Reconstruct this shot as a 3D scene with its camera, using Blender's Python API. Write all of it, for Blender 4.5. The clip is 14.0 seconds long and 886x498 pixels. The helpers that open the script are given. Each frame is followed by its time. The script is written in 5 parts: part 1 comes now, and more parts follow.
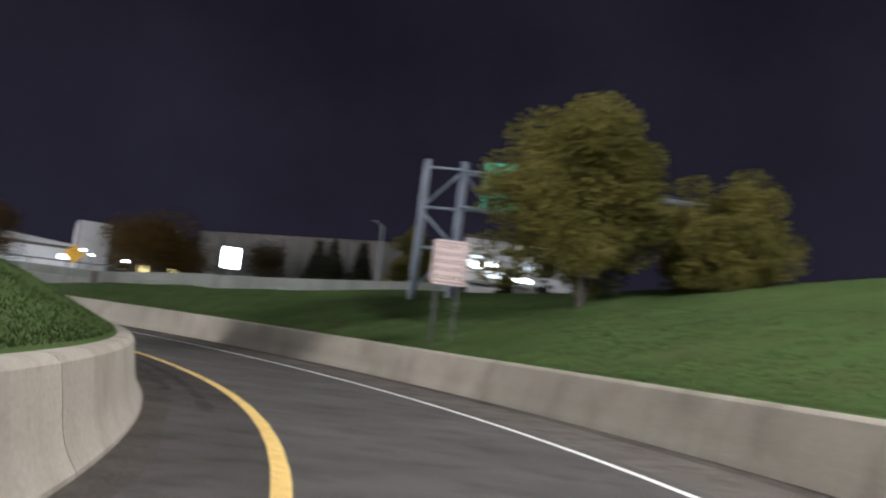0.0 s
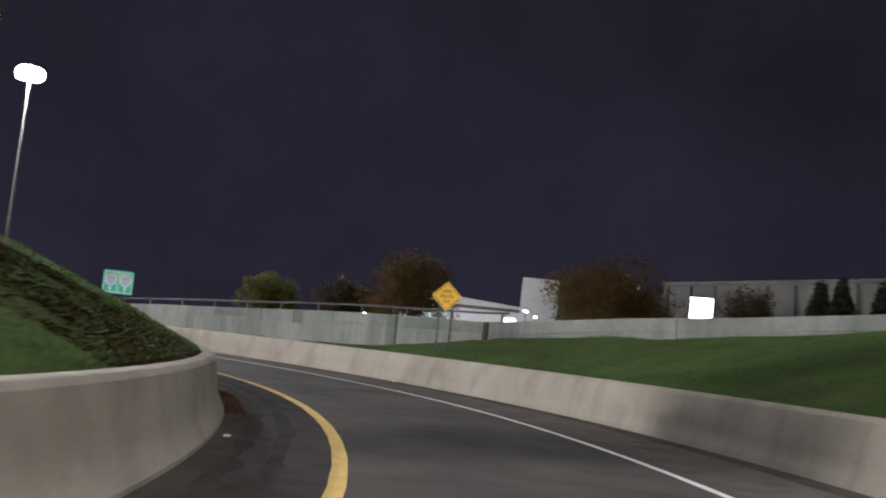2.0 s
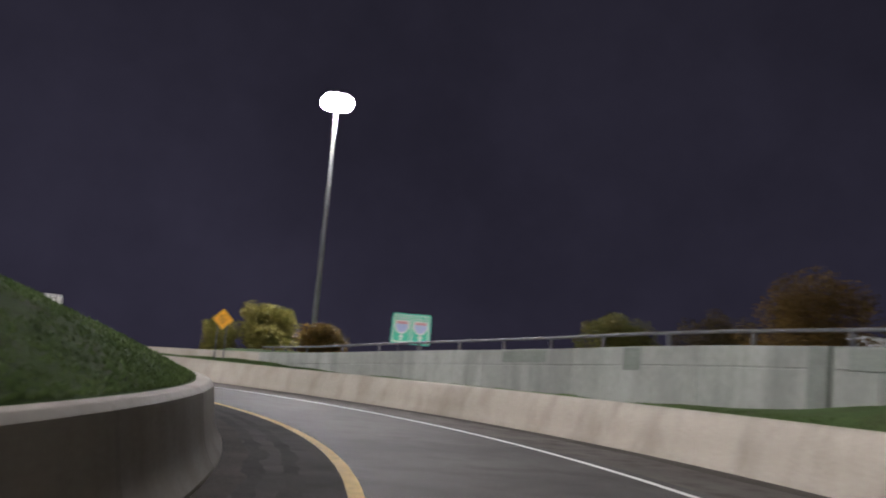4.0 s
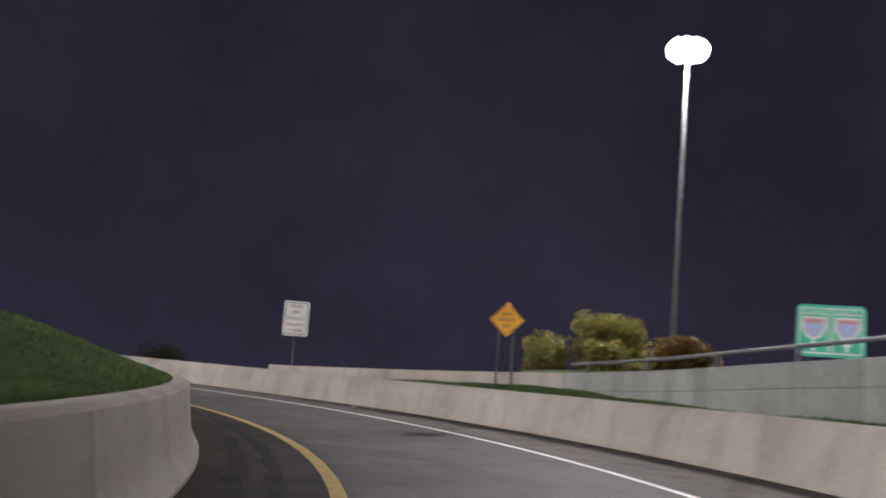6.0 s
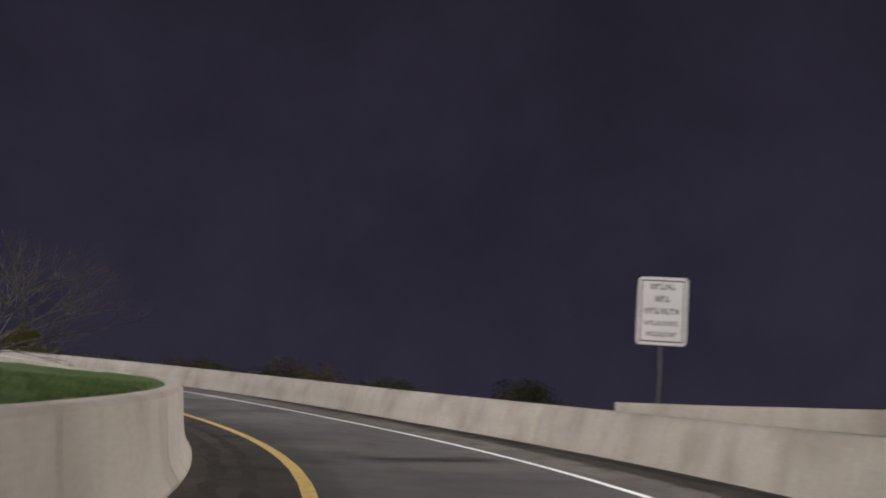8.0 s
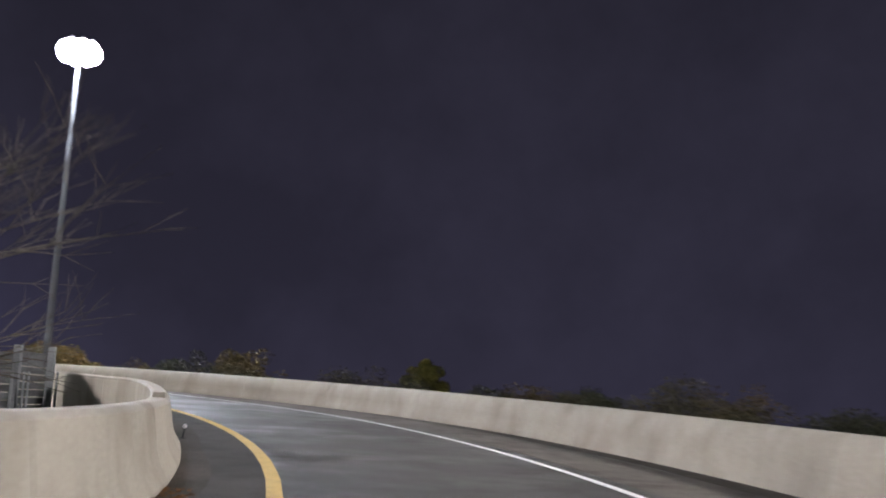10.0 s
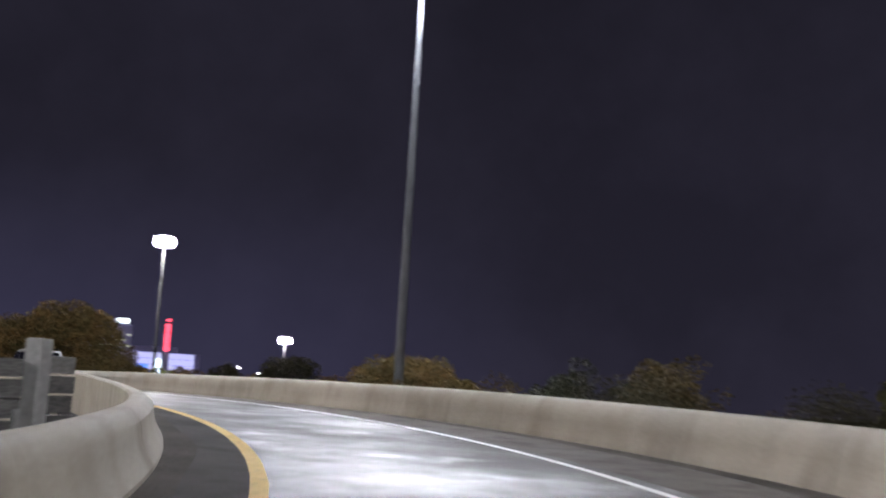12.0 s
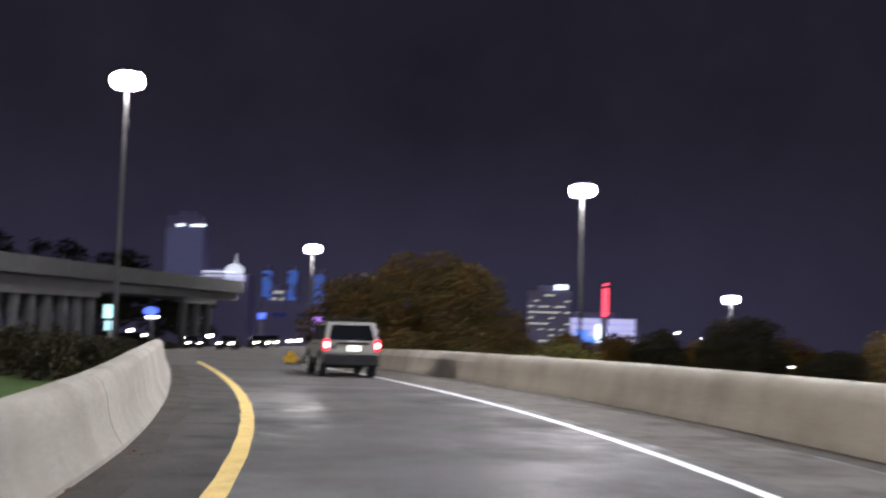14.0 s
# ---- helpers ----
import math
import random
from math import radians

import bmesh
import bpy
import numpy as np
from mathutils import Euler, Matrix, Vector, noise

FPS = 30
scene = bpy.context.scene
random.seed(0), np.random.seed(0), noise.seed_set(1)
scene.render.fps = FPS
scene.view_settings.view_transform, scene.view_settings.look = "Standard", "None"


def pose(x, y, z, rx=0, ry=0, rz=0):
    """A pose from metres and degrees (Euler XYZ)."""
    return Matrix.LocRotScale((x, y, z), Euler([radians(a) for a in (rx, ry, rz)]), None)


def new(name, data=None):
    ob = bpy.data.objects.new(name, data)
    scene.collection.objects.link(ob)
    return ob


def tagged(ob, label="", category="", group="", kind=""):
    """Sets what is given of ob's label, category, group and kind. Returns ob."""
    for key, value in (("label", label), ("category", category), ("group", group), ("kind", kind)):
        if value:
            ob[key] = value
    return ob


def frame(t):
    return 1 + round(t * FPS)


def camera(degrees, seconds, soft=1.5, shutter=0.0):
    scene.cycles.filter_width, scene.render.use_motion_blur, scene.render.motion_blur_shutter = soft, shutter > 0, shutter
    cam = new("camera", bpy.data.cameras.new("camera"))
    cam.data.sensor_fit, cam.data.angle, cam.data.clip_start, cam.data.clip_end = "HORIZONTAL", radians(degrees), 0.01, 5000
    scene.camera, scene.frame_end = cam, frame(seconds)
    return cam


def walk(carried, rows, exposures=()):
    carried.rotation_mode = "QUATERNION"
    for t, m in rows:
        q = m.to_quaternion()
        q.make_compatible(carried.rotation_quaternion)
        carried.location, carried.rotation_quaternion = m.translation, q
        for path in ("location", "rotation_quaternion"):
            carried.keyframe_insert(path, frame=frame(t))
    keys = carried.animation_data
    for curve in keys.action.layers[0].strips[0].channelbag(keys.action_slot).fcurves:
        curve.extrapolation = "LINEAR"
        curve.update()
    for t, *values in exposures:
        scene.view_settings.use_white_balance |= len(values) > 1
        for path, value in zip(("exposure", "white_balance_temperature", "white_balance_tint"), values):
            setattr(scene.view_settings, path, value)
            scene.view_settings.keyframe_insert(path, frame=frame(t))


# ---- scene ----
cam = camera(43.78, 14.0, soft=1.9, shutter=0.5)
ROWS = [
    (0.0, pose(-1.846, 0.000, 1.422, 95.094, -6.983, 0.265)),
    (0.5, pose(-1.809, 5.920, 1.433, 94.634, -7.897, 10.568)),
    (1.0, pose(-2.177, 11.219, 1.449, 94.047, -6.900, 16.674)),
    (1.5, pose(-3.416, 17.305, 1.470, 94.062, -6.433, 21.788)),
    (2.0, pose(-5.277, 23.343, 1.502, 95.990, -5.966, 25.390)),
    (2.5, pose(-7.662, 29.033, 1.548, 96.318, -4.606, 29.443)),
    (3.0, pose(-10.462, 34.287, 1.613, 97.578, -4.034, 33.727)),
    (3.5, pose(-13.719, 39.313, 1.695, 97.447, -3.900, 38.476)),
    (4.0, pose(-17.453, 43.936, 1.779, 97.322, -5.186, 44.587)),
    (4.4, pose(-20.623, 47.470, 1.847, 97.319, -5.121, 48.580)),
    (4.8, pose(-24.043, 50.757, 1.909, 97.313, -4.961, 52.374)),
    (5.2, pose(-27.677, 53.778, 1.971, 97.305, -4.755, 56.066)),
    (5.6, pose(-31.491, 56.520, 2.032, 97.297, -4.556, 59.742)),
    (6.0, pose(-35.450, 58.972, 2.093, 97.291, -4.415, 63.492)),
    (6.3, pose(-38.493, 60.618, 2.137, 97.290, -4.377, 66.405)),
    (6.5, pose(-40.560, 61.617, 2.166, 97.270, -4.879, 68.118)),
    (7.0, pose(-45.953, 64.019, 2.242, 97.682, -4.244, 73.939)),
    (7.4, pose(-50.441, 65.502, 2.297, 97.704, -4.217, 78.020)),
    (7.8, pose(-55.016, 66.710, 2.352, 97.760, -4.151, 82.072)),
    (8.2, pose(-59.673, 67.611, 2.412, 97.831, -4.066, 86.129)),
    (8.6, pose(-64.399, 68.168, 2.476, 97.899, -3.983, 90.235)),
    (9.0, pose(-69.171, 68.343, 2.543, 97.948, -3.925, 94.437)),
    (9.3, pose(-72.763, 68.201, 2.590, 97.961, -3.909, 97.672)),
    (9.5, pose(-75.185, 68.266, 2.629, 98.081, -3.795, 100.746)),
    (10.0, pose(-81.164, 67.193, 2.717, 98.114, -3.407, 105.891)),
    (10.5, pose(-87.070, 65.577, 2.832, 98.906, -3.712, 111.948)),
    (11.0, pose(-92.883, 63.297, 2.992, 97.777, -1.126, 117.121)),
    (11.5, pose(-98.107, 60.730, 3.188, 96.204, -1.142, 122.615)),
    (12.0, pose(-103.220, 57.516, 3.408, 97.585, -3.213, 128.665)),
    (12.5, pose(-107.907, 53.751, 3.611, 97.539, -3.230, 133.418)),
    (13.0, pose(-112.269, 49.424, 3.782, 96.303, -2.486, 138.764)),
    (13.5, pose(-116.206, 44.669, 3.935, 96.680, -2.954, 144.376)),
    (13.8, pose(-118.433, 41.510, 4.021, 95.591, -1.665, 148.130)),
    (14.0, pose(-119.870, 39.153, 4.076, 94.704, -1.709, 151.413)),
]
walk(cam, ROWS, [(0, 0.2, 6150, 8), (1, 0.34, 6150, 8), (2.5, 0.42, 6300, 9), (4.2, 0.5, 6350, 11), (6.5, 0.42, 6350, 13), (7.2, 0.42, 6500, 13), (8.2, 0.45, 6450, 11), (9.3, 0.62, 6350, 10),
                 (10.5, 0.68, 6250, 9), (11.5, 0.45, 6300, 9), (12.5, 0.12, 6450, 10), (14, 0.05, 6500, 10)])

# ---------- night sky ----------
world = bpy.data.worlds.new("night sky")
scene.world = world
world.use_nodes = True
WN, WL = world.node_tree.nodes, world.node_tree.links
w_co = WN.new("ShaderNodeTexCoord")
w_sep = WN.new("ShaderNodeSeparateXYZ")
w_ramp = WN.new("ShaderNodeValToRGB")
w_ramp.color_ramp.elements[0].color = (0.0184, 0.0166, 0.028, 1)
w_ramp.color_ramp.elements[1].color = (0.0098, 0.0089, 0.0135, 1)
w_ramp.color_ramp.elements[1].position = 0.6
WL.new(w_co.outputs["Generated"], w_sep.inputs["Vector"])
WL.new(w_sep.outputs["Z"], w_ramp.inputs["Fac"])
# faint cloud lit by the town
w_noise = WN.new("ShaderNodeTexNoise")
w_noise.inputs["Scale"].default_value, w_noise.inputs["Detail"].default_value, w_noise.inputs["Roughness"].default_value = 3.2, 6, 0.6
w_map = WN.new("ShaderNodeMapRange")
w_map.inputs["From Min"].default_value, w_map.inputs["From Max"].default_value = 0.35, 0.7
w_map.inputs["To Min"].default_value, w_map.inputs["To Max"].default_value = 0.8, 1.3
w_mul = WN.new("ShaderNodeVectorMath")
w_mul.operation = "SCALE"
WL.new(w_co.outputs["Generated"], w_noise.inputs["Vector"])
# the sky is darker away from the town, to the north
w_town = WN.new("ShaderNodeMapRange")
w_town.inputs["From Min"].default_value, w_town.inputs["From Max"].default_value = 0.25, 0.95
w_town.inputs["To Min"].default_value, w_town.inputs["To Max"].default_value = 1.0, 0.78
w_both = WN.new("ShaderNodeMath")
w_both.operation = "MULTIPLY"
WL.new(w_noise.outputs["Fac"], w_map.inputs["Value"])
WL.new(w_sep.outputs["Y"], w_town.inputs["Value"])
WL.new(w_map.outputs["Result"], w_both.inputs[0])
WL.new(w_town.outputs["Result"], w_both.inputs[1])
WL.new(w_ramp.outputs["Color"], w_mul.inputs[0])
WL.new(w_both.outputs[0], w_mul.inputs["Scale"])
# the town's glow low over the horizon to the south-west
w_dot = WN.new("ShaderNodeVectorMath")
w_dot.operation = "DOT_PRODUCT"
w_dot.inputs[1].default_value = (-0.45, -0.893, 0.0)
w_near = WN.new("ShaderNodeMapRange")
w_near.interpolation_type = "SMOOTHSTEP"
w_near.inputs["From Min"].default_value, w_near.inputs["From Max"].default_value = 0.84, 1.0
w_low = WN.new("ShaderNodeMapRange")
w_low.interpolation_type = "SMOOTHSTEP"
w_low.inputs["From Min"].default_value, w_low.inputs["From Max"].default_value = 0.0, 0.22
w_low.inputs["To Min"].default_value, w_low.inputs["To Max"].default_value = 1.0, 0.0
w_amount = WN.new("ShaderNodeMath")
w_amount.operation = "MULTIPLY"
w_tint = WN.new("ShaderNodeVectorMath")
w_tint.operation = "SCALE"
w_tint.inputs[0].default_value = (0.012, 0.0115, 0.027)
w_sum = WN.new("ShaderNodeVectorMath")
w_sum.operation = "ADD"
WL.new(w_co.outputs["Generated"], w_dot.inputs[0])
WL.new(w_dot.outputs["Value"], w_near.inputs["Value"])
WL.new(w_sep.outputs["Z"], w_low.inputs["Value"])
WL.new(w_near.outputs["Result"], w_amount.inputs[0])
WL.new(w_low.outputs["Result"], w_amount.inputs[1])
WL.new(w_amount.outputs[0], w_tint.inputs["Scale"])
WL.new(w_mul.outputs["Vector"], w_sum.inputs[0])
WL.new(w_tint.outputs["Vector"], w_sum.inputs[1])
WL.new(w_sum.outputs["Vector"], WN["Background"].inputs["Color"])
WN["Background"].inputs["Strength"].default_value = 1.0

# ---------- the ramp's line: curvature every 15 m, height every 25 m, cross fall every 50 m ----------
RAMP_FROM, RAMP_TO = -20, 325
CURVATURE = [0.01742, 0.0158, 0.01409, 0.01346, 0.01487, 0.01464, 0.0146, 0.01479, 0.01505, 0.01565, 0.01595, 0.01774, 0.01734, 0.0136, 0.00739, 0.001, 0, 0, 0, 0, 0, 0, 0, 0]
HEIGHT = [0.028, 0.004, 0.113, 0.45, 0.776, 1.069, 1.457, 2.252, 2.758, 2.847, 2.664, 2.521, 2.379, 2.236, 2.094]
BANK = [0.0165, 0.0149, 0.0258, 0.0214, 0.0018, 0.0046, 0.032, 0.0406]
LANE = 2.4

# ---------- lamps on the masts: place of the head, height of the pole, power ----------
# the last two masts are never in view, added to light ramp and walls
MASTS = [(-97.7, 107.7, 28.0, 29.0, 108000), (-144.4, 21.7, 25.5, 26.5, 56000), (-198.3, -70.3, 22.9, 24.0, 34000), (-278.2, -129.7, 14.1, 15.0, 20000),
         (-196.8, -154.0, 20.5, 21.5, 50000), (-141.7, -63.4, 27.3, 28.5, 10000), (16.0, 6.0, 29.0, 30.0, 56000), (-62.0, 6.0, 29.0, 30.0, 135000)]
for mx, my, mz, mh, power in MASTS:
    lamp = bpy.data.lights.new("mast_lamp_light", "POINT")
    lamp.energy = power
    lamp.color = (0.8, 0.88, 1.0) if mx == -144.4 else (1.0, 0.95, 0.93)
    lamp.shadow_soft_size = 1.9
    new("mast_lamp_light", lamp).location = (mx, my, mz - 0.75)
# ---------- materials ----------
def material(name, c1, c2, rough=0.8, rough2=None, metal=0.0, shine=0.5, grain=40.0, stain=0.6, bump=0.2, bump_scale=None, stretch=(1, 1, 1), dirt=None, dirt_amount=0.5, each=0.0, streaks=0.0):
    """Two colours mixed by fine grain and by broad stains, with a dirt colour in patches, rain streaks and a fine relief."""
    m = bpy.data.materials.new(name)
    m.use_nodes = True
    nt = m.node_tree
    N, L = nt.nodes, nt.links
    bsdf = N["Principled BSDF"]
    bsdf.inputs["Metallic"].default_value = metal
    bsdf.inputs["Specular IOR Level"].default_value = shine
    co = N.new("ShaderNodeTexCoord")
    mp = N.new("ShaderNodeMapping")
    mp.inputs["Scale"].default_value = stretch
    L.new(co.outputs["Object"], mp.inputs["Vector"])
    n1, n2, n3 = [N.new("ShaderNodeTexNoise") for _ in range(3)]
    for n, sc, de in ((n1, grain, 4), (n2, stain, 5), (n3, stain * 3.3, 6)):
        n.inputs["Scale"].default_value = sc
        n.inputs["Detail"].default_value = de
        L.new(mp.outputs["Vector"], n.inputs["Vector"])
    add = N.new("ShaderNodeMath")
    add.operation = "ADD"
    half = N.new("ShaderNodeMath")
    half.operation = "MULTIPLY"
    half.inputs[1].default_value = 0.5
    L.new(n1.outputs["Fac"], add.inputs[0])
    L.new(n2.outputs["Fac"], add.inputs[1])
    L.new(add.outputs[0], half.inputs[0])
    ramp = N.new("ShaderNodeValToRGB")
    ramp.color_ramp.elements[0].position, ramp.color_ramp.elements[1].position = 0.36, 0.64
    ramp.color_ramp.elements[0].color = (*c1, 1)
    ramp.color_ramp.elements[1].color = (*c2, 1)
    L.new(half.outputs[0], ramp.inputs["Fac"])
    colour = ramp.outputs["Color"]
    if dirt is not None:
        dr = N.new("ShaderNodeValToRGB")
        dr.color_ramp.elements[0].position, dr.color_ramp.elements[1].position = 0.48, 0.72
        dr.color_ramp.elements[1].color = (dirt_amount, dirt_amount, dirt_amount, 1)
        dr.color_ramp.elements[0].color = (0, 0, 0, 1)
        L.new(n3.outputs["Fac"], dr.inputs["Fac"])
        mix = N.new("ShaderNodeMix")
        mix.data_type = "RGBA"
        mix.inputs["B"].default_value = (*dirt, 1)
        for s in mix.inputs:
            if s.type == "RGBA" and s.name == "B":
                s.default_value = (*dirt, 1)
        L.new(dr.outputs["Color"], mix.inputs["Factor"])
        L.new(colour, [s for s in mix.inputs if s.type == "RGBA" and s.name == "A"][0])
        colour = [s for s in mix.outputs if s.type == "RGBA"][0]
    if streaks:
        run = N.new("ShaderNodeMapping")
        run.inputs["Scale"].default_value = (1.0, 1.0, 0.12)
        L.new(co.outputs["Object"], run.inputs["Vector"])
        n4 = N.new("ShaderNodeTexNoise")
        n4.inputs["Scale"].default_value, n4.inputs["Detail"].default_value, n4.inputs["Roughness"].default_value = 1.3, 7, 0.62
        L.new(run.outputs["Vector"], n4.inputs["Vector"])
        fade = N.new("ShaderNodeMapRange")
        fade.inputs["From Min"].default_value, fade.inputs["From Max"].default_value = 0.52, 0.74
        fade.inputs["To Min"].default_value, fade.inputs["To Max"].default_value = 1.0, 1.0 - streaks
        L.new(n4.outputs["Fac"], fade.inputs["Value"])
        dim = N.new("ShaderNodeVectorMath")
        dim.operation = "SCALE"
        L.new(colour, dim.inputs[0])
        L.new(fade.outputs["Result"], dim.inputs["Scale"])
        colour = dim.outputs["Vector"]
    if each:
        info = N.new("ShaderNodeObjectInfo")
        hsv = N.new("ShaderNodeHueSaturation")
        ma = N.new("ShaderNodeMapRange")
        ma.inputs["To Min"].default_value, ma.inputs["To Max"].default_value = 1 - each, 1 + each
        L.new(info.outputs["Random"], ma.inputs["Value"])
        L.new(ma.outputs["Result"], hsv.inputs["Value"])
        L.new(colour, hsv.inputs["Color"])
        colour = hsv.outputs["Color"]
    L.new(colour, bsdf.inputs["Base Color"])
    rr = N.new("ShaderNodeMapRange")
    rr.inputs["From Min"].default_value, rr.inputs["From Max"].default_value = 0.35, 0.65
    rr.inputs["To Min"].default_value, rr.inputs["To Max"].default_value = rough, rough if rough2 is None else rough2
    L.new(n3.outputs["Fac"], rr.inputs["Value"])
    L.new(rr.outputs["Result"], bsdf.inputs["Roughness"])
    if bump:
        nb = N.new("ShaderNodeTexNoise")
        nb.inputs["Scale"].default_value = bump_scale or grain
        nb.inputs["Detail"].default_value = 6
        L.new(mp.outputs["Vector"], nb.inputs["Vector"])
        bp = N.new("ShaderNodeBump")
        bp.inputs["Strength"].default_value = bump
        bp.inputs["Distance"].default_value = 0.02
        L.new(nb.outputs["Fac"], bp.inputs["Height"])
        L.new(bp.outputs["Normal"], bsdf.inputs["Normal"])
    return m


def leafy(name, c1, c2, c3):
    """Leaves whose colour changes from clump to clump and let a little light through."""
    m = bpy.data.materials.new(name)
    m.use_nodes = True
    N, L = m.node_tree.nodes, m.node_tree.links
    bsdf = N["Principled BSDF"]
    bsdf.inputs["Roughness"].default_value = 0.7
    bsdf.inputs["Specular IOR Level"].default_value = 0.15
    geo = N.new("ShaderNodeNewGeometry")
    ramp = N.new("ShaderNodeValToRGB")
    ramp.color_ramp.elements[0].color = (*c1, 1)
    ramp.color_ramp.elements[1].color = (*c3, 1)
    e = ramp.color_ramp.elements.new(0.5)
    e.color = (*c2, 1)
    co = N.new("ShaderNodeTexCoord")
    bough = N.new("ShaderNodeTexNoise")
    bough.inputs["Scale"].default_value, bough.inputs["Detail"].default_value = 0.75, 3
    spread = N.new("ShaderNodeMapRange")
    spread.inputs["From Min"].default_value, spread.inputs["From Max"].default_value = 0.32, 0.68
    both = N.new("ShaderNodeMix")
    both.inputs["Factor"].default_value = 0.6
    L.new(co.outputs["Object"], bough.inputs["Vector"])
    L.new(bough.outputs["Fac"], spread.inputs["Value"])
    L.new(geo.outputs["Random Per Island"], both.inputs["A"])
    L.new(spread.outputs["Result"], both.inputs["B"])
    L.new(both.outputs["Result"], ramp.inputs["Fac"])
    L.new(ramp.outputs["Color"], bsdf.inputs["Base Color"])
    tr = N.new("ShaderNodeBsdfTranslucent")
    L.new(ramp.outputs["Color"], tr.inputs["Color"])
    mx = N.new("ShaderNodeMixShader")
    mx.inputs["Fac"].default_value = 0.3
    L.new(bsdf.outputs["BSDF"], mx.inputs[1])
    L.new(tr.outputs["BSDF"], mx.inputs[2])
    L.new(mx.outputs["Shader"], N["Material Output"].inputs["Surface"])
    return m


def glow(name, colour, strength):
    m = bpy.data.materials.new(name)
    m.use_nodes = True
    b = m.node_tree.nodes["Principled BSDF"]
    b.inputs["Base Color"].default_value = (*colour, 1)
    b.inputs["Emission Color"].default_value = (*colour, 1)
    b.inputs["Emission Strength"].default_value = strength
    b.inputs["Roughness"].default_value = 0.4
    return m


def glossy(name, colour, rough, metal=0.0, coat=0.0):
    m = material(name, tuple(c * 0.9 for c in colour), colour, rough, rough * 1.5 + 0.02, metal, grain=30, stain=2.0, bump=0.0)
    m.node_tree.nodes["Principled BSDF"].inputs["Coat Weight"].default_value = coat
    return m


def asphalt_material():
    """Worn asphalt: dark stones, paler wheel tracks, and damp patches with a low roughness."""
    m = material("asphalt", (0.058, 0.055, 0.052), (0.115, 0.109, 0.1), 0.6, 0.6, grain=55, stain=0.35, bump=0.35, bump_scale=70, dirt=(0.045, 0.04, 0.036), dirt_amount=0.6)
    N, L = m.node_tree.nodes, m.node_tree.links
    co = N.new("ShaderNodeTexCoord")
    ns = N.new("ShaderNodeTexNoise")
    ns.inputs["Scale"].default_value, ns.inputs["Detail"].default_value, ns.inputs["Roughness"].default_value = 0.3, 7, 0.62
    L.new(co.outputs["Object"], ns.inputs["Vector"])
    mr = N.new("ShaderNodeMapRange")
    mr.inputs["From Min"].default_value, mr.inputs["From Max"].default_value = 0.4, 0.6
    mr.inputs["To Min"].default_value, mr.inputs["To Max"].default_value = 0.03, 0.3
    L.new(ns.outputs["Fac"], mr.inputs["Value"])
    # the damp stretch lies under the trees at the top of the bend
    dist = N.new("ShaderNodeVectorMath")
    dist.operation = "DISTANCE"
    dist.inputs[1].default_value = (-118.0, 44.0, 3.0)
    L.new(co.outputs["Object"], dist.inputs[0])
    damp = N.new("ShaderNodeMapRange")
    damp.inputs["From Min"].default_value, damp.inputs["From Max"].default_value = 26.0, 42.0
    damp.inputs["To Min"].default_value, damp.inputs["To Max"].default_value = 1.0, 0.0
    L.new(dist.outputs["Value"], damp.inputs["Value"])
    mul = N.new("ShaderNodeMath")
    mul.operation = "MULTIPLY"
    L.new(mr.outputs["Result"], mul.inputs[0])
    L.new(damp.outputs["Result"], mul.inputs[1])
    # small smooth wet spots inside the damp stretch
    np_ = N.new("ShaderNodeTexNoise")
    np_.inputs["Scale"].default_value, np_.inputs["Detail"].default_value, np_.inputs["Roughness"].default_value = 0.42, 5, 0.55
    L.new(co.outputs["Object"], np_.inputs["Vector"])
    spot = N.new("ShaderNodeMapRange")
    spot.inputs["From Min"].default_value, spot.inputs["From Max"].default_value = 0.55, 0.63
    spot.inputs["To Min"].default_value, spot.inputs["To Max"].default_value = 0.0, 0.2
    L.new(np_.outputs["Fac"], spot.inputs["Value"])
    wet = N.new("ShaderNodeMath")
    wet.operation = "MULTIPLY_ADD"
    L.new(spot.outputs["Result"], wet.inputs[0])
    L.new(damp.outputs["Result"], wet.inputs[1])
    L.new(mul.outputs[0], wet.inputs[2])
    sub = N.new("ShaderNodeMath")
    sub.operation = "SUBTRACT"
    sub.inputs[0].default_value = 0.78
    L.new(wet.outputs[0], sub.inputs[1])
    L.new(sub.outputs[0], N["Principled BSDF"].inputs["Roughness"])
    spec = N.new("ShaderNodeMath")
    spec.operation = "MULTIPLY_ADD"
    spec.inputs[1].default_value, spec.inputs[2].default_value = 0.8, 0.1
    L.new(mul.outputs[0], spec.inputs[0])
    L.new(spec.outputs[0], N["Principled BSDF"].inputs["Specular IOR Level"])
    return m


ASPHALT = asphalt_material()
DRY_ASPHALT = material("dry asphalt", (0.058, 0.054, 0.05), (0.11, 0.103, 0.094), 0.95, 0.92, shine=0.06, grain=45, stain=0.4, bump=0.35, bump_scale=70, dirt=(0.04, 0.035, 0.03), dirt_amount=0.7)
POLE = material("weathered mast steel", (0.055, 0.058, 0.064), (0.085, 0.088, 0.095), 0.6, 0.75, metal=0.2, shine=0.3, grain=20, stain=1.2, bump=0.05)
SHOULDER = material("dusty shoulder", (0.085, 0.076, 0.066), (0.15, 0.135, 0.118), 0.92, 0.88, shine=0.08, grain=30, stain=0.5, bump=0.35, dirt=(0.05, 0.042, 0.035), dirt_amount=0.8)
